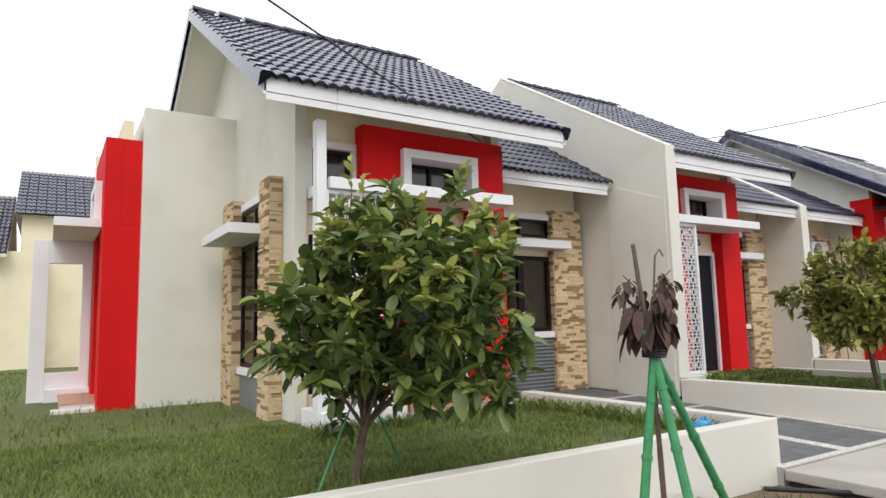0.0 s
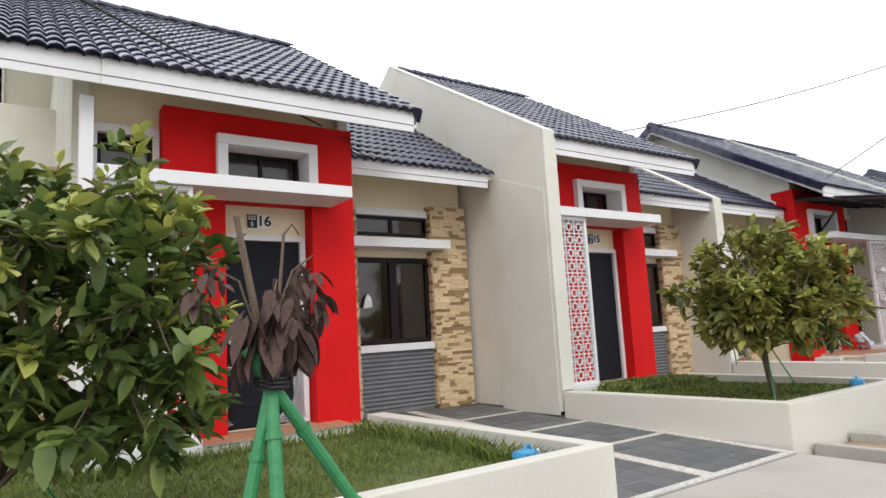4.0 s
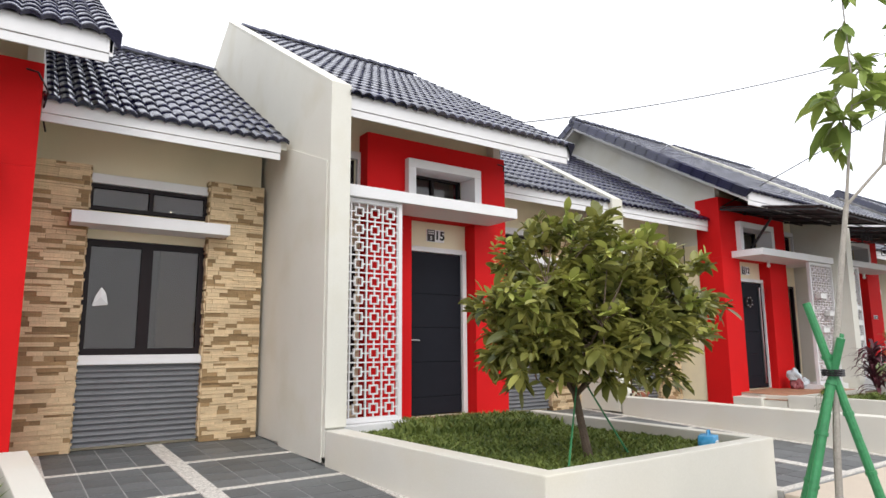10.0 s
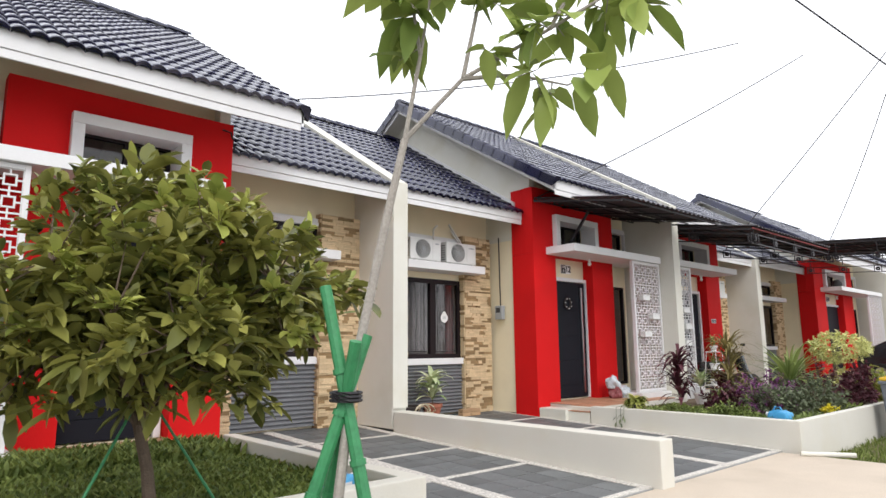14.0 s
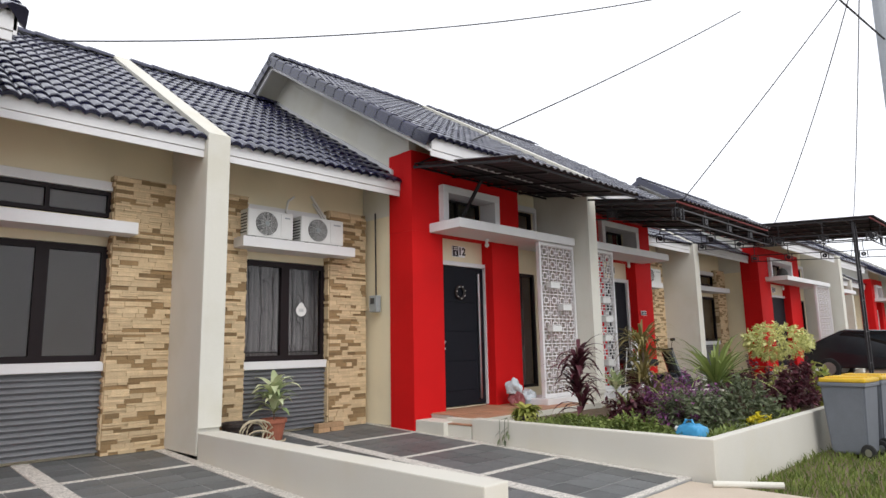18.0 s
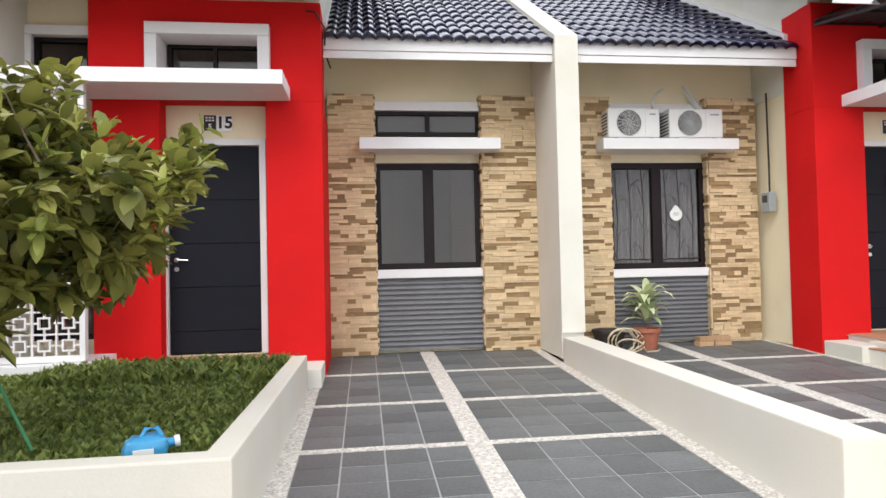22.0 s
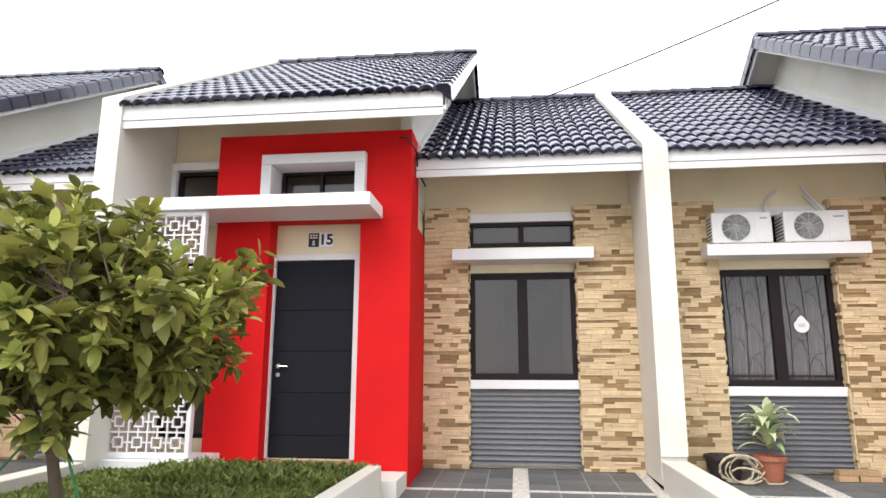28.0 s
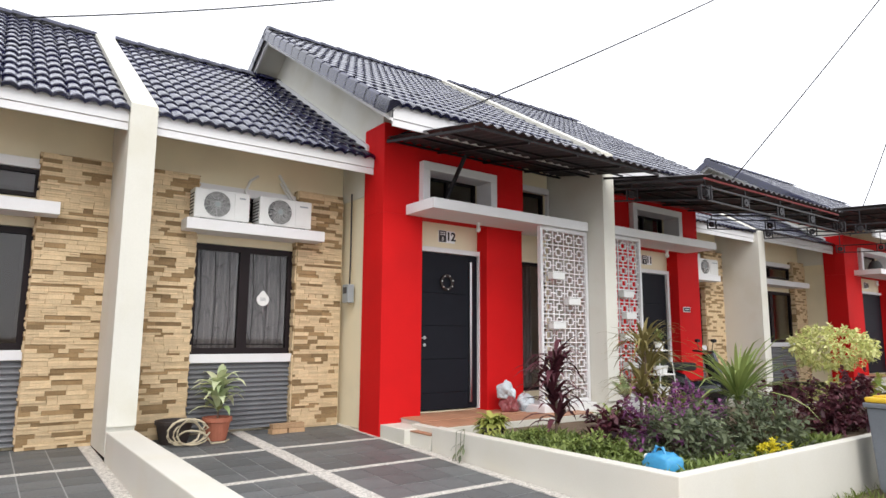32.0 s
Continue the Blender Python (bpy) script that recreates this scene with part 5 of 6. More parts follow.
tagged(part("curtain", curtained(6.92, 8.24, 2.24, 0.95, 2.45), CURTAIN), "grey pleated curtain behind the window", "curtain")
tagged(part("curtain", curtained(11.45, 12.1, 1.32, 0.4, 2.5), CURTAIN), "grey curtain behind the tall window", "curtain")
bm = bmesh.new()
for xa, xb in ((6.93, 7.49), (7.62, 8.19)):
    w = (xb - xa) / 3
    for k in range(3):
        x0 = xa + w * (k + 0.5)
        tube(bm, [(x0, 2.11, 1.10), (x0 + 0.02, 2.11, 1.7), (x0 - 0.01, 2.11, 2.38)], 0.006, 0.006, 5)
        for q in range(6):
            z0 = 1.14 + 0.20 * q + 0.05 * (k % 2)
            s = 1 if (k + q) % 2 else -1
            tube(bm, [(x0, 2.11, z0), (x0 + s * 0.05, 2.11, z0 + 0.14), (x0 + s * 0.11, 2.11, z0 + 0.19), (x0 + s * 0.17, 2.11, z0 + 0.20)], 0.005, 0.004, 4)
    tube(bm, [(xa, 2.11, 1.12), (xb, 2.11, 1.12)], 0.009, 0.009, 5)
    tube(bm, [(xa, 2.11, 2.36), (xb, 2.11, 2.36)], 0.009, 0.009, 5)
tagged(part("window_grille", bm, BLACK), "black branching wrought-iron window grille", "grille")
bm = bmesh.new()
turned(bm, [(0.10, 0), (0.10, 0.003)], (0, 0, 0), 24)
for v in bm.verts:
    if v.co.y > 0.06:
        v.co.y += (v.co.y - 0.06) * 0.9 - abs(v.co.x) * 0.35
ob = part("sticker", bm, ACWHITE)
ob.matrix_world = pose(7.85, 2.065, 1.72, 90, 0, 0) @ Matrix.Scale(0.88, 4)
tagged(ob, "round white sticker on the window pane", "sticker")
for k in range(3):
    box("print", (-0.045, 0.045), (-0.02 + k * 0.018, -0.012 + k * 0.018), (0.003, 0.004), GREYBOX, ob, bevel=0)


def long_leaf(bm, base, direction, length, width, droop, segs=5, fold=0.25):
    """A strap leaf that arches over and tapers."""
    d = Vector(direction).normalized()
    side = d.cross(Vector((0, 0, 1)))
    side = side.normalized() if side.length > 0.01 else Vector((1, 0, 0))
    rows = []
    p = Vector(base)
    for i in range(segs + 1):
        f = i / segs
        w = width * (0.35 + 1.3 * f * (1 - f) * 2) * (1 - f ** 3) + 0.001
        up = side.cross(d).normalized()
        rows.append([bm.verts.new(p - side * w + up * w * fold), bm.verts.new(p), bm.verts.new(p + side * w + up * w * fold)])
        p = p + d * (length / segs)
        d = (d + Vector((0, 0, -droop / segs * (0.4 + 1.6 * f)))).normalized()
    for a, b in zip(rows, rows[1:]):
        for k in range(2):
            bm.faces.new((a[k], a[k + 1], b[k + 1], b[k])).smooth = True


def rosette(bm, base, n, length, width, droop, seed, up=(0.2, 1.3), rise=0.0):
    r = random.Random(seed)
    for i in range(n):
        a = i * 2.399 + r.uniform(-0.3, 0.3)
        e = r.uniform(*up)
        long_leaf(bm, Vector(base) + Vector((0, 0, rise * i / n)), (math.cos(a), math.sin(a), e * 1.1), length * r.uniform(0.65, 1.1), width * r.uniform(0.7, 1.1), droop * r.uniform(0.6, 1.3))


def potted(label, at, pot_r, pot_h, pot_mat, leaf_mat, n, length, width, droop, seed, up=(0.2, 1.3), stem=0.0, rise=0.14):
    t = thing("potted_plant", label, "plant", "potted plants", at)
    bm = bmesh.new()
    turned(bm, [(pot_r * 0.68, 0.0), (pot_r * 0.95, pot_h * 0.82), (pot_r * 1.06, pot_h * 0.82), (pot_r * 1.06, pot_h), (pot_r * 0.92, pot_h), (pot_r * 0.88, pot_h * 0.85)], (0, 0, 0), 22)
    part("pot", bm, pot_mat, t)
    bm = bmesh.new()
    rosette(bm, (0, 0, pot_h * 0.85 + stem), n, length, width, droop, seed, up, rise=rise)
    part("leaves", bm, leaf_mat, t)
    if stem:
        bm = bmesh.new()
        tube(bm, [(0, 0, pot_h * 0.8), (0.01, 0, pot_h + stem)], 0.012, 0.009, 6)
        part("stem", bm, BARK, t)
    return t


potted("striped dieffenbachia in a red clay pot below the window", (7.20, 1.66, -0.016), 0.165, 0.27, POT, STRIPED, 46, 0.44, 0.060, 2.0, 2, (0.25, 1.7), 0.10, 0.36)
bm = bmesh.new()
turned(bm, [(0.15, 0), (0.20, 0.22), (0.215, 0.22), (0.215, 0.26), (0.19, 0.26), (0.18, 0.2)], (0, 0, 0), 24)
ob = part("plant_pot", bm, DARKPOT)
ob.location = (6.72, 1.70, -0.014)
tagged(ob, "empty dark brown plant pot by the pier", "pot")
bm = bmesh.new()
pts = []
for k in range(66):
    a = k * 0.48
    loop = int(a / math.tau)
    r0 = 0.15 + 0.028 * (loop % 4) + 0.012 * math.sin(k * 0.9)
    pts.append((r0 * math.cos(a) + 0.05 * math.sin(loop * 2.1), 0.05 * math.sin(a + loop) - 0.03 * loop, 0.015 + r0 * (1 + math.sin(a)) * (0.80 - 0.06 * loop)))
pts += [(0.25, -0.12, 0.02), (0.42, -0.05, 0.012), (0.52, 0.10, 0.012)]
tube(bm, pts, 0.011, 0.011, 6)
ob = part("hose", bm, HOSE)
ob.location = (6.80, 1.46, -0.02)
tagged(ob, "coiled pale garden hose leaning on pots", "hose")
for k, (bx, by, bz, ra) in enumerate(((8.00, 1.72, 0.0, 8), (8.25, 1.74, 0.0, -4), (8.02, 1.73, 0.062, 3), (8.24, 1.74, 0.062, -8))):
    bm = bmesh.new()
    add_box(bm, (-0.11, 0.11), (-0.055, 0.055), (0, 0.06), 0.006)
    ob = part("brick", bm, BRICK)
    ob.matrix_world = pose(bx, by, bz - 0.013, 0, 0, ra)
    tagged(ob, "loose tan brick lying on the carport", "brick", "loose bricks")


def meter_box(x, y, z):
    t = thing("meter_box", "grey electricity meter box on the wall", "meter", "meter boxes", (x, y, z))
    box("casing", (-0.085, 0.085), (-0.10, 0), (-0.13, 0.13), GREYBOX, t, bevel=0.012)
    box("window", (-0.05, 0.05), (-0.106, -0.10), (0.0, 0.09), ACGREY, t, bevel=0.002)
    bm = bmesh.new()
    tube(bm, [(0.0, -0.03, 0.13), (-0.02, -0.015, 0.5), (-0.03, -0.015, 1.45)], 0.012, 0.012, 6)
    part("cable", bm, BLACK, t)
    return t


meter_box(8.998, 1.70, 1.83).rotation_euler = (0, 0, radians(-90))
far_meter = meter_box(24.45, 2.02, 1.90)
bm = bmesh.new()
tube(bm, [(-0.05, -0.03, 0.13), (-0.32, -0.03, 0.75), (-0.18, -0.03, 1.10), (0.10, -0.03, 1.30), (0.55, -0.03, 1.32), (0.95, -0.03, 1.05), (1.02, -0.03, 0.6)], 0.022, 0.022, 7)
part("conduit", bm, BLACK, far_meter, "arched black conduit")

plaque = thing("house_plaque", "small black plaque with a white rim on the red pier", "plaque", at=(15.94, 0.872, 1.80))
box("backing", (-0.115, 0.115), (-0.016, 0.0), (-0.05, 0.05), WHITE, plaque, bevel=0.004)
box("face", (-0.100, 0.100), (-0.020, -0.0165), (-0.036, 0.036), BLACK, plaque, bevel=0.002)
box("lettering", (-0.06, 0.06), (-0.0225, -0.0205), (-0.008, 0.008), WHITE, plaque, bevel=0)


# film left on the door of number 16, a paper tag on its window
def film(label, at, pts, mat=PLASTIC):
    bm = bmesh.new()
    vs = [bm.verts.new((a, random.uniform(-0.03, 0.01), c)) for a, c in pts]
    mid = bm.verts.new((sum(p[0] for p in pts) / len(pts), -0.045, sum(p[1] for p in pts) / len(pts)))
    for i in range(len(vs)):
        bm.faces.new((vs[i], vs[(i + 1) % len(vs)], mid))
    ob = part("plastic_film", bm, mat)
    ob.location = at
    m = ob.modifiers.new("thick", "SOLIDIFY")
    m.thickness = 0.003
    return tagged(ob, label, "packaging")


film("torn clear plastic film hanging from a door", (-3.62, 1.06, 0.22), [(-0.22, 0.01), (-0.05, 0.0), (0.12, 0.0), (0.22, 0.01), (0.19, 0.2), (0.17, 0.45), (0.15, 0.72), (0.11, 0.80), (0.09, 0.62), (0.04, 0.5), (0.05, 0.3), (-0.02, 0.12), (-0.12, 0.08)])
film("scrap of clear plastic film on a door", (-4.37, 1.075, 0.85), [(-0.03, 0.0), (0.06, 0.07), (-0.01, 0.13)])
film("scrap of clear plastic film on a door", (-4.37, 1.075, 0.24), [(-0.02, 0.0), (0.07, 0.03), (0.0, 0.08)])
film("white paper tag on the window pane", (-1.98, 2.06, 1.62), [(-0.08, 0.0), (0.09, 0.02), (0.06, 0.16), (0.01, 0.23), (-0.05, 0.12)], PAPER)


def can(label, at, turn, length=0.20, r=0.082):
    """A dented round-shouldered jerrycan on its side with a neck, a cap, a grip and a pale label."""
    t = thing("jerrycan", label, "jerrycan")
    bm = bmesh.new()
    add_box(bm, (-length / 2, length / 2), (-r, r), (0.0, r * 1.8), r * 0.55)
    bmesh.ops.subdivide_edges(bm, edges=list(bm.edges), cuts=2, use_grid_fill=True)
    for v in bm.verts:
        dent = 0.10 * noise.noise(v.co * 16 + Vector((turn, 0, 0))) + 0.05 * noise.noise(v.co * 40)
        v.co.x, v.co.y, v.co.z = v.co.x * (1 + dent), v.co.y * (1 + dent), max(0.0, v.co.z * (1 + dent))
    for f in bm.faces:
        f.smooth = True
    part("body", bm, BLUE, t)
    bm = bmesh.new()
    tube(bm, [(length / 2 - 0.02, 0, r * 1.2), (length / 2 + 0.03, 0, r * 1.25)], 0.024, 0.022, 12)
    part("neck", bm, BLUE, t)
    bm = bmesh.new()
    tube(bm, [(length / 2 + 0.03, 0, r * 1.25), (length / 2 + 0.055, 0, r * 1.28)], 0.029, 0.029, 12)
    part("cap", bm, ACWHITE, t, "white screw cap")
    bm = bmesh.new()
    tube(bm, [(-length * 0.1, 0, r * 1.7), (0, 0, r * 2.2), (length * 0.25, 0, r * 2.2), (length * 0.36, 0, r * 1.7)], 0.012, 0.012, 8)
    part("grip", bm, BLUE, t)
    box("sticker", (-length * 0.30, length * 0.16), (-r * 1.06, -r * 0.90), (r * 0.55, r * 1.25), PAPER, t, "faded white sticker", bevel=0.003)
    t.matrix_world = pose(*at, 0, 0, turn)
    return t


can("blue plastic jerrycan lying on the garden bed", (2.60, -2.70, 0.16), 20)
can("blue plastic jerrycan lying on the lawn", (-3.05, -2.60, 0.09), 10)
can("blue plastic jerrycan among the plants", (9.40, -3.02, 0.09), 80, 0.28, 0.11)

# plastic containers by the porch of number 12
MAROONBAG = material("maroon_plastic", (0.23, 0.055, 0.06), 0.35, var=0.2, scale=14, bump=0.25)
PALEBAG = material("pale_blue_plastic", (0.52, 0.58, 0.62), 0.35, var=0.2, scale=14, bump=0.25)
for k, (px, py, pz, mat, lab) in enumerate(((10.96, 0.62, 0.37, PALEBAG, "pale blue plastic bag on a maroon bag"), (11.0, 0.60, 0.186, MAROONBAG, "maroon plastic bag on the porch"), (11.36, 0.66, 0.186, PALEBAG, "pale plastic bag on the porch"))):
    bm = bmesh.new()
    bmesh.ops.create_icosphere(bm, subdivisions=4, radius=0.13)
    for v in bm.verts:
        v.co *= 1 + 0.45 * noise.noise(v.co * 11 + Vector((k * 7, 0, 0))) + 0.12 * noise.noise(v.co * 30)
        top = max(0.0, v.co.z) * 4
        v.co.x, v.co.y = v.co.x * (1 - 0.35 * top), v.co.y * (1 - 0.35 * top)
        v.co.z = max(v.co.z * 1.1, -0.10) + 0.10
    ob = part("bag", bm, mat)
    ob.location = (px, py, pz)
    tagged(ob, lab, "bag")

# ---- planted bed of number 12 and the next one ----
def plant(name, label, at, build, mat, extra=None):
    t = thing(name, label, "plant", "", at)
    bm = bmesh.new()
    build(bm)
    part("leaves", bm, mat, t)
    if extra:
        bm = bmesh.new()
        extra(bm)
        part("stem", bm, BARK, t)
    return t


def cord(bm):
    for k in range(5):
        rosette(bm, (0.03 * math.cos(k), 0.03 * math.sin(k), 0.22 + 0.155 * k), 17, 0.50, 0.038, 2.4, 40 + k, (0.1, 1.7), rise=0.15)


plant("cordyline", "dark maroon cordyline with drooping strap leaves", (9.95, -1.30, 0.06), cord, MAROON, lambda bm: tube(bm, [(0, 0, 0), (0.02, 0, 0.6), (0.0, 0.02, 1.05)], 0.018, 0.012, 7))


def dracaena(h, n, L, width=0.022, droop=0.9, up=(0.1, 1.9)):
    return lambda bm: rosette(bm, (0, 0, h), n, L, width, droop, int(h * 100) + n, up, rise=0.1)


plant("dracaena", "spiky pale green yucca with arching leaves", (12.1, -2.2, 0.06), dracaena(0.42, 72, 1.0, 0.028, 1.5), SPIKE, lambda bm: tube(bm, [(0, 0, 0), (0.0, 0, 0.45)], 0.04, 0.03, 8))
def tufts(bm):
    for k, (dx, dy, h, n) in enumerate(((0.0, 0.0, 0.98, 52), (0.16, 0.05, 0.72, 34), (-0.12, -0.06, 0.52, 34), (0.05, -0.10, 0.30, 26))):
        rosette(bm, (dx, dy, h), n, 0.62, 0.022, 2.2, 97 + k, (0.0, 1.8), rise=0.1)


plant("dracaena", "tall reddish spiky dracaena with hanging leaves", (11.2, -1.55, 0.06), tufts, RUSSET, lambda bm: tube(bm, [(0, 0, 0), (0.05, 0, 0.5), (0.02, 0, 1.02)], 0.025, 0.018, 8))
plant("dracaena", "small red-leaved dracaena in the bed", (11.6, -1.2, 0.06), dracaena(0.35, 34, 0.45), MAROON, lambda bm: tube(bm, [(0, 0, 0), (0.0, 0, 0.38)], 0.02, 0.018, 8))
potted("spider plant in a white pot", (10.35, -1.75, 0.08), 0.14, 0.18, ACWHITE, SPIKE, 34, 0.42, 0.016, 1.5, 6, (0.2, 1.2))
potted("spider plant with pale edges in the bed", (10.75, -2.1, 0.08), 0.10, 0.12, ACWHITE, SPIKE, 34, 0.50, 0.018, 1.4, 16, (0.3, 1.6))
potted("small leafy plant in a dark pot on the wall end", (9.5, -0.75, 0.08), 0.15, 0.16, DARKPOT, CROTON, 150, 0.25, 0.045, 1.6, 7, (-0.2, 0.9), rise=0.08)
potted("striped croton in a white pot on the porch", (12.05, -0.6, 0.08), 0.13, 0.2, ACWHITE, STRIPED, 40, 0.30, 0.04, 0.8, 9, (0.3, 1.8), 0.15)


def bush(name, label, at, radii, mat, n, leaf, seed, per=8):
    t = thing(name, label, "shrub", "", at)
    r = random.Random(seed)
    twigs = []
    bm = bmesh.new()
    for _ in range(n):
        d = Vector((r.gauss(0, 1), r.gauss(0, 1), abs(r.gauss(0, 0.9)))).normalized()
        f = r.uniform(0.5, 1.05) * (0.85 + 0.3 * noise.noise(d * 2.2 + Vector((seed, 0, 0))))
        tip = Vector((d.x * radii[0] * f, d.y * radii[1] * f, 0.06 + d.z * radii[2] * f))
        twigs.append((tip * 0.78, tip))
        if r.random() < 0.3:
            tube(bm, [(0, 0, 0), tip * 0.5, tip * 0.8], 0.008, 0.003, 4)
    part("stem", bm, BARK, t)
    leaves("leaves", twigs, leaf, seed, mat, t, per)
    return t


bush("bush", "dense green bush with small leaves in the bed", (10.15, -2.72, 0.06), (0.66, 0.48, 0.62), HEDGE, 330, 0.065, 31, 10)
bush("bush", "purple flowering bush behind the low wall", (10.35, -2.52, 0.06), (0.85, 0.50, 0.80), PURPLE, 330, 0.050, 32)
bush("bush", "dense green bush with small leaves in the bed", (11.35, -2.80, 0.06), (0.85, 0.48, 0.68), HEDGE, 280, 0.070, 33, 9)
bush("bush", "dark maroon coleus in the planted bed", (10.30, -1.85, 0.06), (0.50, 0.40, 0.48), MAROON, 130, 0.09, 34)
bush("bush", "low clipped green border shrub along the wall", (9.52, -2.30, 0.06), (0.26, 0.62, 0.27), BORDER, 260, 0.05, 41, 9)
bush("bush", "low clipped green border shrub along the wall", (9.50, -1.50, 0.06), (0.24, 0.50, 0.22), BORDER, 200, 0.05, 42, 9)
bush("bush", "leafy green shrub between the dracaenas", (11.75, -1.75, 0.06), (0.40, 0.36, 0.55), BORDER, 130, 0.08, 43)
bush("bush", "dark maroon shrub deep in the bed", (13.2, -2.3, 0.06), (0.9, 0.7, 0.85), MAROON, 240, 0.08, 35)
bush("bush", "dark purple shrub in the planted bed", (12.6, -1.2, 0.06), (0.6, 0.5, 0.7), PURPLE, 130, 0.08, 39)
topiary = bush("bush", "clipped lime-green variegated shrub in two tiers", (14.35, -2.35, 0.06), (0.50, 0.48, 0.80), LIME, 260, 0.06, 36)
twigs = []
for k in range(430):
    d = Vector((rr.gauss(0, 1), rr.gauss(0, 1), rr.gauss(0, 0.8))).normalized() * rr.uniform(0.7, 1.0)
    tip = Vector((d.x * 0.62, d.y * 0.58, 1.06 + d.z * 0.34))
    twigs.append((Vector((0, 0, 1.1)).lerp(tip, 0.8), tip))
leaves("leaves", twigs, 0.06, 136, LIME, topiary, 8)
bush("bush", "yellow-green leafy shrub by the bins", (14.75, -2.8, 0.06), (0.34, 0.28, 0.80), CROTON, 60, 0.12, 37)
bush("bush", "dark maroon shrub below the clipped bush", (13.80, -2.75, 0.06), (0.75, 0.32, 0.92), MAROON, 260, 0.08, 45)
bush("flowers", "bright yellow low flowering plant", (11.0, -3.12, 0.06), (0.38, 0.12, 0.17), GOLD, 90, 0.045, 38)
blades("ground_cover", 5200, (9.26, 12.4), (-3.2, -1.3), 0.07, 0.015, 0.12, 0.013, CLOVER, "low green border plants behind the wall", broad=True)
blades("ground_cover", 2600, (9.26, 10.2), (-3.2, -0.9), 0.08, 0.015, 0.13, 0.013, SPIKE, "yellowish border plants along the wall", broad=True)
bm = bmesh.new()
for k, (dx, dz) in enumerate(((0.0, -0.22), (0.08, -0.30), (-0.06, -0.14))):
    tube(bm, [(0, 0, 0.05), (-0.05, dx, 0.02), (-0.06, dx, dz)], 0.004, 0.003, 4)
    for q in range(3):
        long_leaf(bm, (-0.06, dx, dz * (0.4 + 0.3 * q)), (-0.4, 0.4 - 0.4 * q, -0.6), 0.09, 0.018, 0.6, 3)
ob = part("trailing_plant", bm, HEDGE)
ob.location = (9.11, -0.75, 0.19)
tagged(ob, "small vine trailing over the low wall", "plant")

# plant boxes hung on the screens
for k, (px, pz) in enumerate(((11.62, 2.15), (11.95, 1.78), (11.62, 1.42), (13.25, 1.95), (13.3, 1.6), (13.25, 1.25), (13.3, 0.8))):
    t = thing("planter", "small white planter hung on the lattice screen", "planter", "hanging planters", (px, 0.28, pz))
    box("trough", (-0.13, 0.13), (-0.11, 0.0), (-0.06, 0.04), ACWHITE, t, bevel=0.01)
    box("rim", (-0.14, 0.14), (-0.12, 0.004), (0.042, 0.056), ACWHITE, t, bevel=0.004)


# ---- steel canopies ----
def corrugated(name, x, ya, za, yb, zb, mat, parent, pitch=0.16, amp=0.018):
    """A sheet with waves across x, falling from (ya, za) to (yb, zb)."""
    bm = bmesh.new()
    n = int((x[1] - x[0]) / pitch * 8)
    rows = []
    for up in (0.0, 0.006):
        for q, h in ((ya, za), (yb, zb)):
            rows.append([bm.verts.new((x[0] + (x[1] - x[0]) * i / n, q, h + up + amp * math.sin(i * math.tau / 8))) for i in range(n + 1)])
    for a, b in ((0, 1), (2, 3), (0, 2), (1, 3)):
        for i in range(n):
            bm.faces.new((rows[a][i], rows[a][i + 1], rows[b][i + 1], rows[b][i]))
    bmesh.ops.recalc_face_normals(bm, faces=bm.faces)
    return part(name, bm, mat, parent)


def beam(bm, a, b, w=0.025):
    tube(bm, [a, b], w, w, 4)


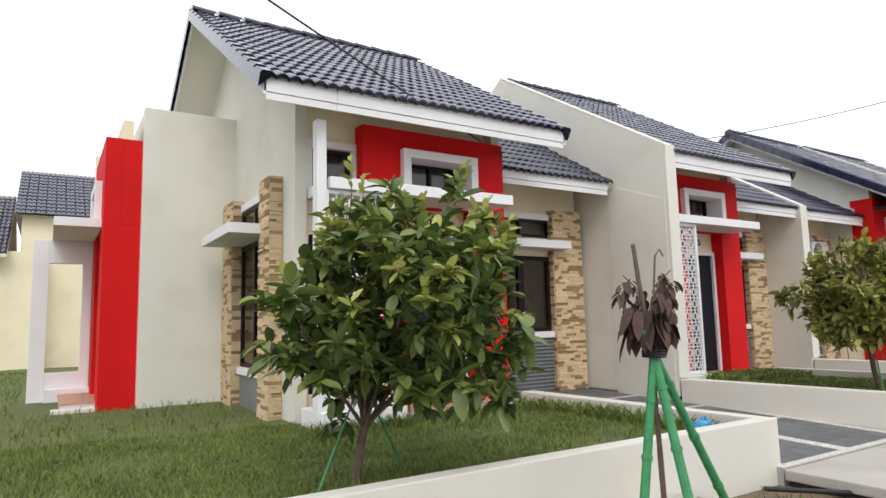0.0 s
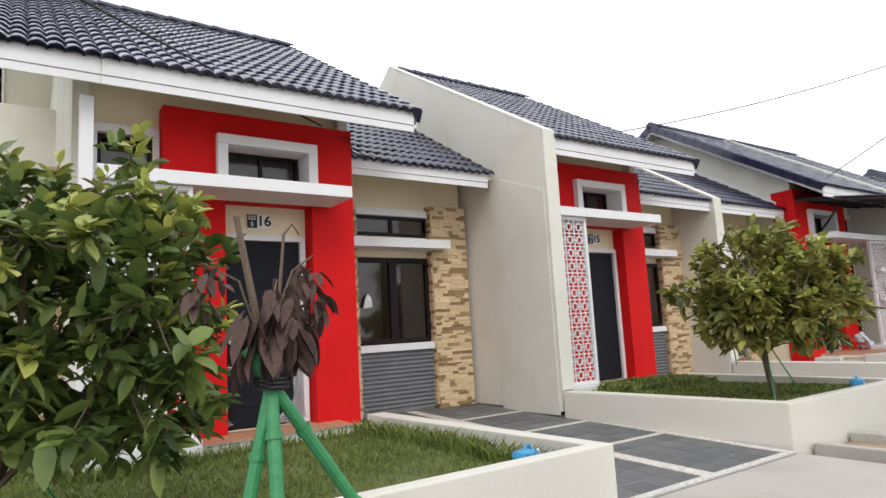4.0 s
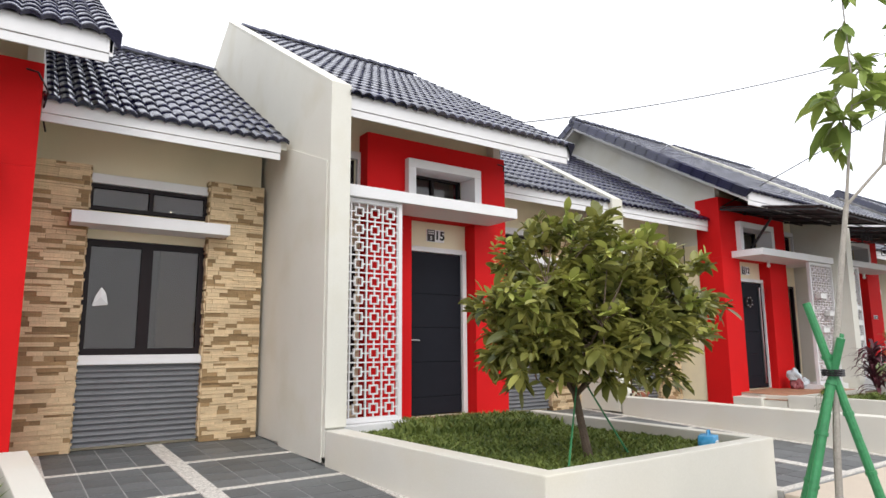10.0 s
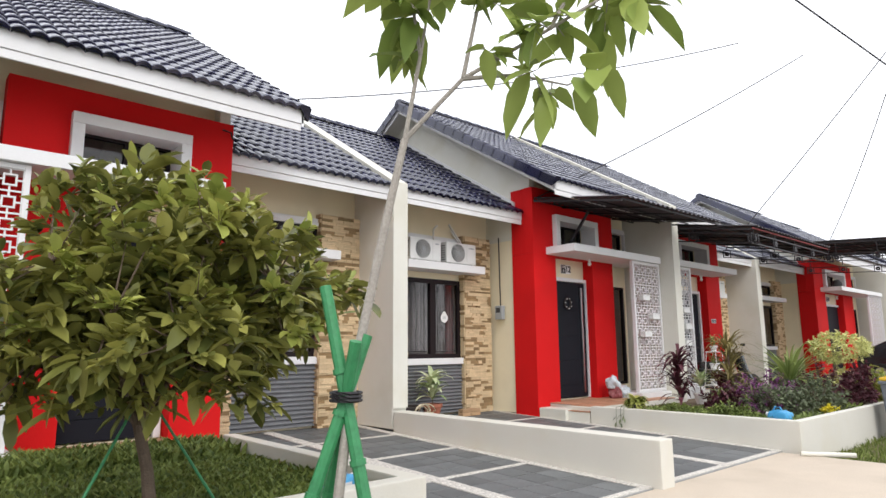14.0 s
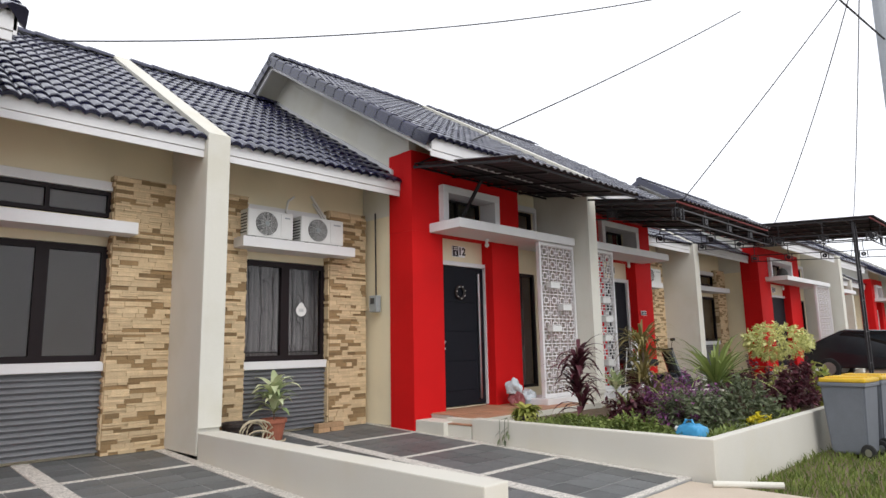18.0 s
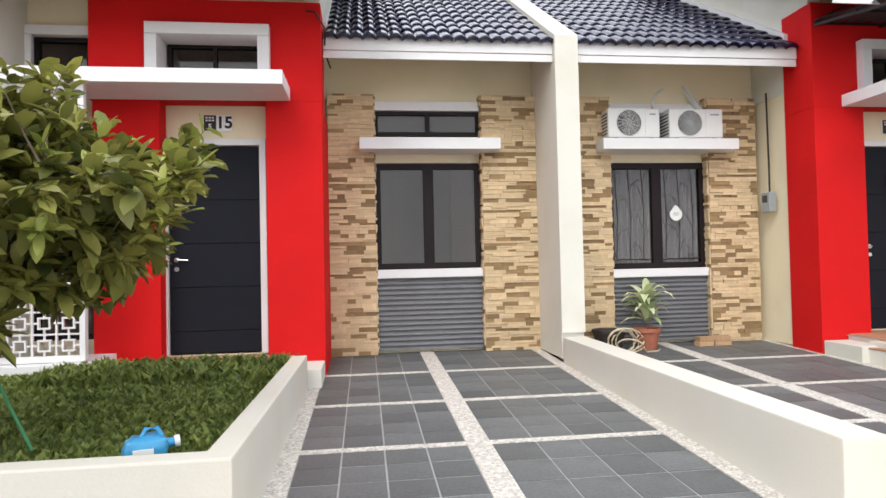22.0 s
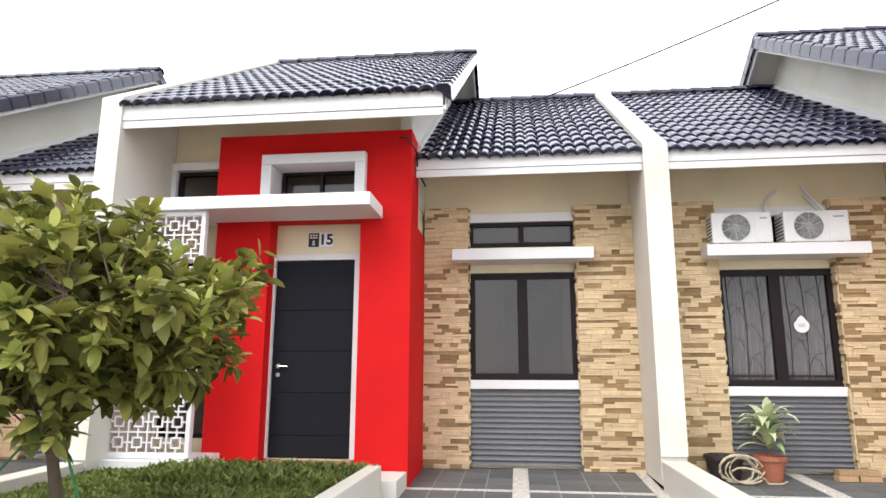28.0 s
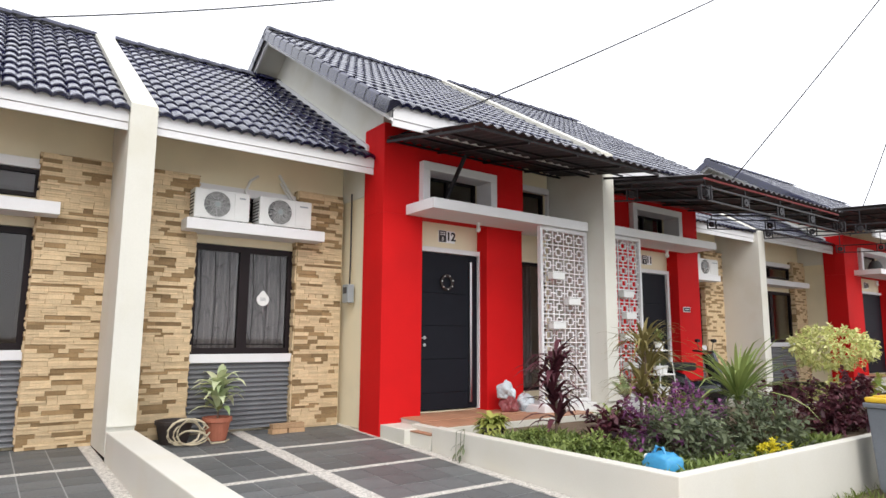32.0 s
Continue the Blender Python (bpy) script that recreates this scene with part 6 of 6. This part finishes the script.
def steel_canopy(label, x, ya, za, yb, zb, posts=(), edge=BLACK, truss=0.0, step=0.75):
    t = thing("canopy", label, "canopy", "steel canopies", (x[0], ya, 0))
    X = (0, x[1] - x[0])
    Yb = yb - ya
    corrugated("roof_sheet", X, 0, za + 0.06, Yb - 0.08, zb + 0.055, SHEET, t)
    n = max(2, int((x[1] - x[0]) / step))
    for i in range(n + 1):
        bm = bmesh.new()
        xx = X[1] * i / n
        beam(bm, (xx, 0, za), (xx, Yb, zb), 0.022)
        part("rafter", bm, BLACK, t)
    m = max(2, int(abs(Yb) / 0.5))
    for i in range(m + 1):
        f = i / m
        bm = bmesh.new()
        beam(bm, (0, Yb * f, za + (zb - za) * f + 0.025), (X[1], Yb * f, za + (zb - za) * f + 0.025), 0.018)
        part("purlin", bm, edge if i in (0, m) else BLACK, t)
    if truss:
        for q0, q1 in (((0, Yb), (X[1], Yb)), ((0, 0), (0, Yb)), ((X[1], 0), (X[1], Yb))):
            z0 = za + (zb - za) * (abs(q0[1] / Yb))
            z1 = za + (zb - za) * (abs(q1[1] / Yb))
            bm = bmesh.new()
            beam(bm, (q0[0], q0[1], z0 - truss), (q1[0], q1[1], z1 - truss), 0.016)
            beam(bm, (q0[0], q0[1], z0 - truss + 0.19), (q1[0], q1[1], z1 - truss + 0.19), 0.016)
            part("truss", bm, BLACK, t)
            a, b = Vector((*q0, z0 - truss + 0.095)), Vector((*q1, z1 - truss + 0.095))
            k = max(2, int((b - a).length / 0.95))
            d = (b - a).normalized()
            for i in range(k + 1):
                c = a.lerp(b, i / k)
                bm = bmesh.new()
                for e, w in ((0.095, 0.015), (0.035, 0.03)):
                    q = [c + d * e + Vector((0, 0, e)), c + d * e - Vector((0, 0, e)), c - d * e - Vector((0, 0, e)), c - d * e + Vector((0, 0, e))]
                    for u, v in zip(q, q[1:] + q[:1]):
                        beam(bm, u, v, w)
                beam(bm, c + Vector((0, 0, 0.095)), c + Vector((0, 0, truss - 0.095)), 0.012)
                part("ornament", bm, BLACK, t)
    for px, py in posts:
        bm = bmesh.new()
        for o in (0.0, 0.22):
            beam(bm, (px - x[0] + o, py - ya, -0.03), (px - x[0] + o, py - ya, zb), 0.03)
        for zz in (0.6, 1.3, 2.0, 2.7):
            beam(bm, (px - x[0], py - ya, zz), (px - x[0] + 0.22, py - ya, zz), 0.015)
        part("post", bm, BLACK, t)
    return t


steel_canopy("dark corrugated canopy on black steel over a door", (9.04, 12.46), 0.86, 3.86, -1.0, 3.54)
steel_canopy("black steel canopy with a red edge beam", (12.72, 17.0), 0.86, 3.80, -1.55, 3.42, edge=REDTRIM, truss=0.28)
steel_canopy("black steel carport canopy with square ornaments on posts", (19.35, 23.2), 0.85, 4.05, -2.95, 3.80, posts=((19.4, -2.6), (22.9, -2.6)), edge=REDTRIM, truss=0.50)
bm = bmesh.new()
beam(bm, (9.95, 0.85, 3.03), (9.95, 0.30, 3.70), 0.03)
tagged(part("strut", bm, BLACK), "black steel strut below the canopy", "strut")

# wreath on the door of number 12 and its pull bar
bm = bmesh.new()
ring_at(bm, (10.22, 1.07, 2.02), 0.10, 0.022, 14)
wreath = tagged(part("wreath", bm, DARKPOT), "small dark wreath with white flowers on the door", "wreath")
for k in range(7):
    bm = bmesh.new()
    bmesh.ops.create_icosphere(bm, subdivisions=1, radius=0.011)
    ob = part("flower", bm, ACWHITE, wreath)
    ob.location = (10.22 + 0.10 * math.cos(k * 0.9 + 0.3), 1.045, 2.02 + 0.10 * math.sin(k * 0.9 + 0.3))
box("pull_bar", (10.64, 10.68), (1.05, 1.09), (0.3, 2.35), METAL, None, bevel=0.008)
tagged(bpy.data.objects["pull_bar"], "tall brushed metal pull bar on a door", "handle")


# ---- bins, motorbike, car ----
def wheelie_bin(x, y, turn):
    t = thing("bin", "grey wheelie bin with a yellow lid by the wall", "bin", "wheelie bins", (x, y, GROUND))
    t.rotation_euler = (0, 0, radians(turn))
    t.scale = (0.86, 0.86, 1.02)
    bm = bmesh.new()
    add_box(bm, (-0.28, 0.28), (-0.30, 0.30), (0.06, 0.90))
    for v in bm.verts:
        if v.co.z < 0.5:
            v.co.x *= 0.82
            v.co.y *= 0.80
    bmesh.ops.bevel(bm, geom=list(bm.edges), offset=0.025, segments=2, affect="EDGES")
    part("body", bm, BINGREY, t)
    box("rim", (-0.30, 0.30), (-0.32, 0.32), (0.88, 0.93), BINGREY, t, bevel=0.012)
    box("lid", (-0.295, 0.295), (-0.33, 0.30), (0.932, 0.985), YELLOW, t, "yellow lid", bevel=0.02)
    for k in (-0.15, 0.0, 0.15):
        box("lid_rib", (k - 0.04, k + 0.04), (-0.28, 0.25), (0.986, 1.0), YELLOW, t, bevel=0.005)
    for sx in (-0.27, 0.27):
        bm = bmesh.new()
        turned(bm, [(0.03, -0.025), (0.095, -0.025), (0.10, -0.01), (0.10, 0.01), (0.095, 0.025), (0.03, 0.025)], (0, 0, 0), 20)
        for v in bm.verts:
            v.co = (sx + v.co.z, -0.26 + v.co.x, 0.10 + v.co.y)
        w = part("wheel", bm, RUBBER, t)
        bm = bmesh.new()
        turned(bm, [(0.045, -0.028), (0.045, 0.028)], (0, 0, 0), 14)
        for v in bm.verts:
            v.co = (sx + v.co.z, -0.26 + v.co.x, 0.10 + v.co.y)
        part("hub", bm, METAL, w)
    return t


wheelie_bin(12.42, -3.78, -6)
wheelie_bin(13.14, -3.80, -3)


def wheel(bm, c, r, w):
    n = len(bm.verts)
    turned(bm, [(r * 0.6, -w), (r * 0.95, -w), (r, -w * 0.5), (r, w * 0.5), (r * 0.95, w), (r * 0.6, w)], (0, 0, 0), 24)
    bm.verts.ensure_lookup_table()
    for v in bm.verts[n:]:
        v.co = (c[0] + v.co.z, c[1] + v.co.x, c[2] + v.co.y)


bike = thing("motorbike", "dark scooter parked on the porch", "motorbike", at=(15.0, 0.2, 0.0))
bike.rotation_euler = (0, 0, radians(60))
for yy in (-0.6, 0.62):
    bm = bmesh.new()
    wheel(bm, (0, yy, 0.27), 0.27, 0.045)
    part("wheel", bm, RUBBER, bike)
bm = bmesh.new()
tube(bm, [(0, -0.58, 0.30), (0, -0.42, 0.60), (0, -0.30, 0.98)], 0.13, 0.12, 10)
tube(bm, [(0, -0.40, 0.36), (0, 0.1, 0.34), (0, 0.25, 0.50), (0, 0.80, 0.68)], 0.20, 0.13, 10)
part("body", bm, CARBLACK, bike)
bm = bmesh.new()
add_box(bm, (-0.16, 0.16), (0.0, 0.78), (0.68, 0.82), 0.05)
part("seat", bm, RUBBER, bike)
bm = bmesh.new()
tube(bm, [(-0.34, -0.20, 1.02), (0, -0.28, 1.0), (0.34, -0.20, 1.02)], 0.018, 0.018, 6)
for sx in (-0.22, 0.22):
    tube(bm, [(sx, -0.25, 1.02), (sx * 1.25, -0.25, 1.18)], 0.006, 0.006, 5)
    tube(bm, [(sx * 1.25 - 0.05, -0.26, 1.20), (sx * 1.25 + 0.05, -0.26, 1.20)], 0.03, 0.03, 8)
part("handlebar", bm, BLACK, bike)

car = thing("car", "black compact car parked in a carport", "car", at=(25.6, -1.75, -0.05))
prof = [(-2.0, 0.35), (-2.05, 0.60), (-1.95, 0.80), (-1.0, 0.98), (-0.35, 1.42), (0.9, 1.48), (1.6, 1.15), (1.95, 0.98), (2.0, 0.55), (1.95, 0.35)]
bm = bmesh.new()
rows = []
for sx, k, drop in ((-0.84, 0.0, 0.04), (-0.70, 1.0, 0.0), (0.70, 1.0, 0.0), (0.84, 0.0, 0.04)):
    rows.append([bm.verts.new((sx * (0.86 if z > 1.1 else 1.0), y, z - drop)) for y, z in prof])
for a, b in zip(rows, rows[1:]):
    for i in range(len(prof)):
        j = (i + 1) % len(prof)
        bm.faces.new((a[i], a[j], b[j], b[i]))
bm.faces.new(rows[0][::-1])
bm.faces.new(rows[-1])
bmesh.ops.recalc_face_normals(bm, faces=bm.faces)
bmesh.ops.bevel(bm, geom=list(bm.edges), offset=0.05, segments=2, affect="EDGES")
part("body", bm, CARBLACK, car)
for sx in (-0.80, 0.80):
    for yy in (-1.25, 1.3):
        bm = bmesh.new()
        wheel(bm, (sx, yy, 0.31), 0.31, 0.10)
        w = part("wheel", bm, RUBBER, car)
        bm = bmesh.new()
        n = len(bm.verts)
        turned(bm, [(0.19, -0.105), (0.19, 0.105)], (0, 0, 0), 18)
        for v in bm.verts:
            v.co = (sx + v.co.z, yy + v.co.x, 0.31 + v.co.y)
        part("rim", bm, METAL, w)
    prism("side_window", [(-0.85, 1.0), (-0.35, 1.35), (0.85, 1.40), (1.35, 1.08)], (sx * 0.90, sx * 0.925), FRAME, car)
prism("windscreen", [(-1.0, 1.0), (-0.38, 1.42), (-0.36, 1.40), (-0.97, 0.985)], (-0.60, 0.60), FRAME, car)
for sx in (-0.6, 0.6):
    box("headlight", (sx - 0.15, sx + 0.15), (-2.03, -1.93), (0.66, 0.80), METAL, car, bevel=0.02)

# bulbs below the canopies, a dark bucket on one of them, and a white plant stand
for lx, ly in ((10.55, 0.75), (15.2, 0.75), (25.2, 0.75)):
    t = thing("bulb_lamp", "white bulb below a door canopy, unlit", "lamp", "porch bulbs", (lx, ly, 2.89))
    bm = bmesh.new()
    turned(bm, [(0.030, -0.04), (0.036, 0.0)], (0, 0, 0), 14)
    part("socket", bm, ACWHITE, t)
    bm = bmesh.new()
    turned(bm, [(0.010, -0.135), (0.034, -0.115), (0.038, -0.09), (0.026, -0.06), (0.020, -0.041)], (0, 0, 0), 14)
    part("bulb", bm, ACWHITE, t)
bm = bmesh.new()
turned(bm, [(0.19, 0.0), (0.20, 0.03), (0.13, 0.24), (0.07, 0.30)], (0, 0, 0), 20)
ob = part("bucket", bm, RUBBER)
ob.location = (24.3, 0.45, 3.074)
tagged(ob, "black upturned bucket on a door canopy", "bucket")
stand = thing("plant_stand", "white tiered metal plant stand with pots", "plant stand", at=(13.25, -0.35, 0.06))
for sx in (-0.24, 0.24):
    for sy in (-0.16, 0.16):
        bm = bmesh.new()
        tube(bm, [(sx, sy, 0), (sx * 0.6, sy * 0.6, 1.0)], 0.008, 0.008, 6)
        part("leg", bm, ACWHITE, stand)
for k, zz in enumerate((0.30, 0.62, 0.98)):
    s = 1 - 0.35 * zz
    box("shelf", (-0.25 * s, 0.25 * s), (-0.17 * s, 0.17 * s), (zz, zz + 0.02), ACWHITE, stand, bevel=0.004)
for k, (dx, dz) in enumerate(((-0.10, 0.32), (0.10, 0.32), (-0.06, 0.64), (0.08, 0.64), (0.0, 1.0))):
    potted("small green plant in a white pot on a stand", (13.25 + dx, -0.35, 0.06 + dz), 0.075, 0.12, ACWHITE, HEDGE if k % 2 else SPIKE, 22, 0.20, 0.016, 1.2, 60 + k, (0.3, 1.6))

# ---- pole and overhead wires ----
bm = bmesh.new()
tube(bm, [(0, 0, -0.1), (0, 0, 4.0), (0, 0, 8.4)], 0.14, 0.11, 18)
ob = part("utility_pole", bm, material("pole_concrete", (0.42, 0.45, 0.48), 0.8, var=0.1))
ob.location = (12.5, -4.68, GROUND)
tagged(ob, "grey round concrete utility pole by the road", "pole")


def wire(a, b, sag, label="thin black overhead service wire"):
    A, B = Vector(a), Vector(b)
    bm = bmesh.new()
    n = 24
    tube(bm, [A.lerp(B, i / n) - Vector((0, 0, sag * 4 * (i / n) * (1 - i / n))) for i in range(n + 1)], 0.012, 0.012, 5)
    return tagged(part("wire", bm, BLACK), label, "wire", "overhead wires")


wire((16.2, -1.7, 8.1), (9.05, 0.9, 3.90), 0.1)
wire((15.0, -0.7, 8.4), (4.8, 4.4, 5.8), 0.3)
wire((17.54, -3.6, 8.66), (15.69, 0.12, 3.7), 0.05)
wire((17.5, -3.7, 8.97), (22.7, 0.4, 3.9), 0.4)
wire((17.5, -3.7, 8.97), (33.0, 0.4, 4.4), 0.4)
wire((-17.1, 0.4, 9.0), (12.5, -4.68, 5.0), 0.0)
wire((-11.34, -2.8, 5.2), (-3.2, 0.8, 3.95), 0.06)
for x0 in (-2.78, 3.22):
    bm = bmesh.new()
    tube(bm, [(x0 - 0.12, 0.85, 3.86), (x0 - 0.02, 0.83, 3.84), (x0 + 0.08, 0.95, 3.7), (x0 + 0.05, 1.2, 3.55), (x0 + 0.1, 1.5, 3.45)], 0.010, 0.010, 6)
    tagged(part("wire", bm, BLACK), "black cable bracket at the portal corner", "wire", "overhead wires")

# weep holes in the party walls
for hx, hy, hz in ((-0.018, 1.10, 3.40), (5.936, 1.15, 3.38)):
    bm = bmesh.new()
    tube(bm, [(0.004, 0, 0), (-0.008, 0, 0)], 0.022, 0.022, 12)
    ob = part("weep_pipe", bm, BLACK)
    ob.location = (hx, hy, hz)
    tagged(ob, "small dark drain pipe end in the party wall", "pipe")
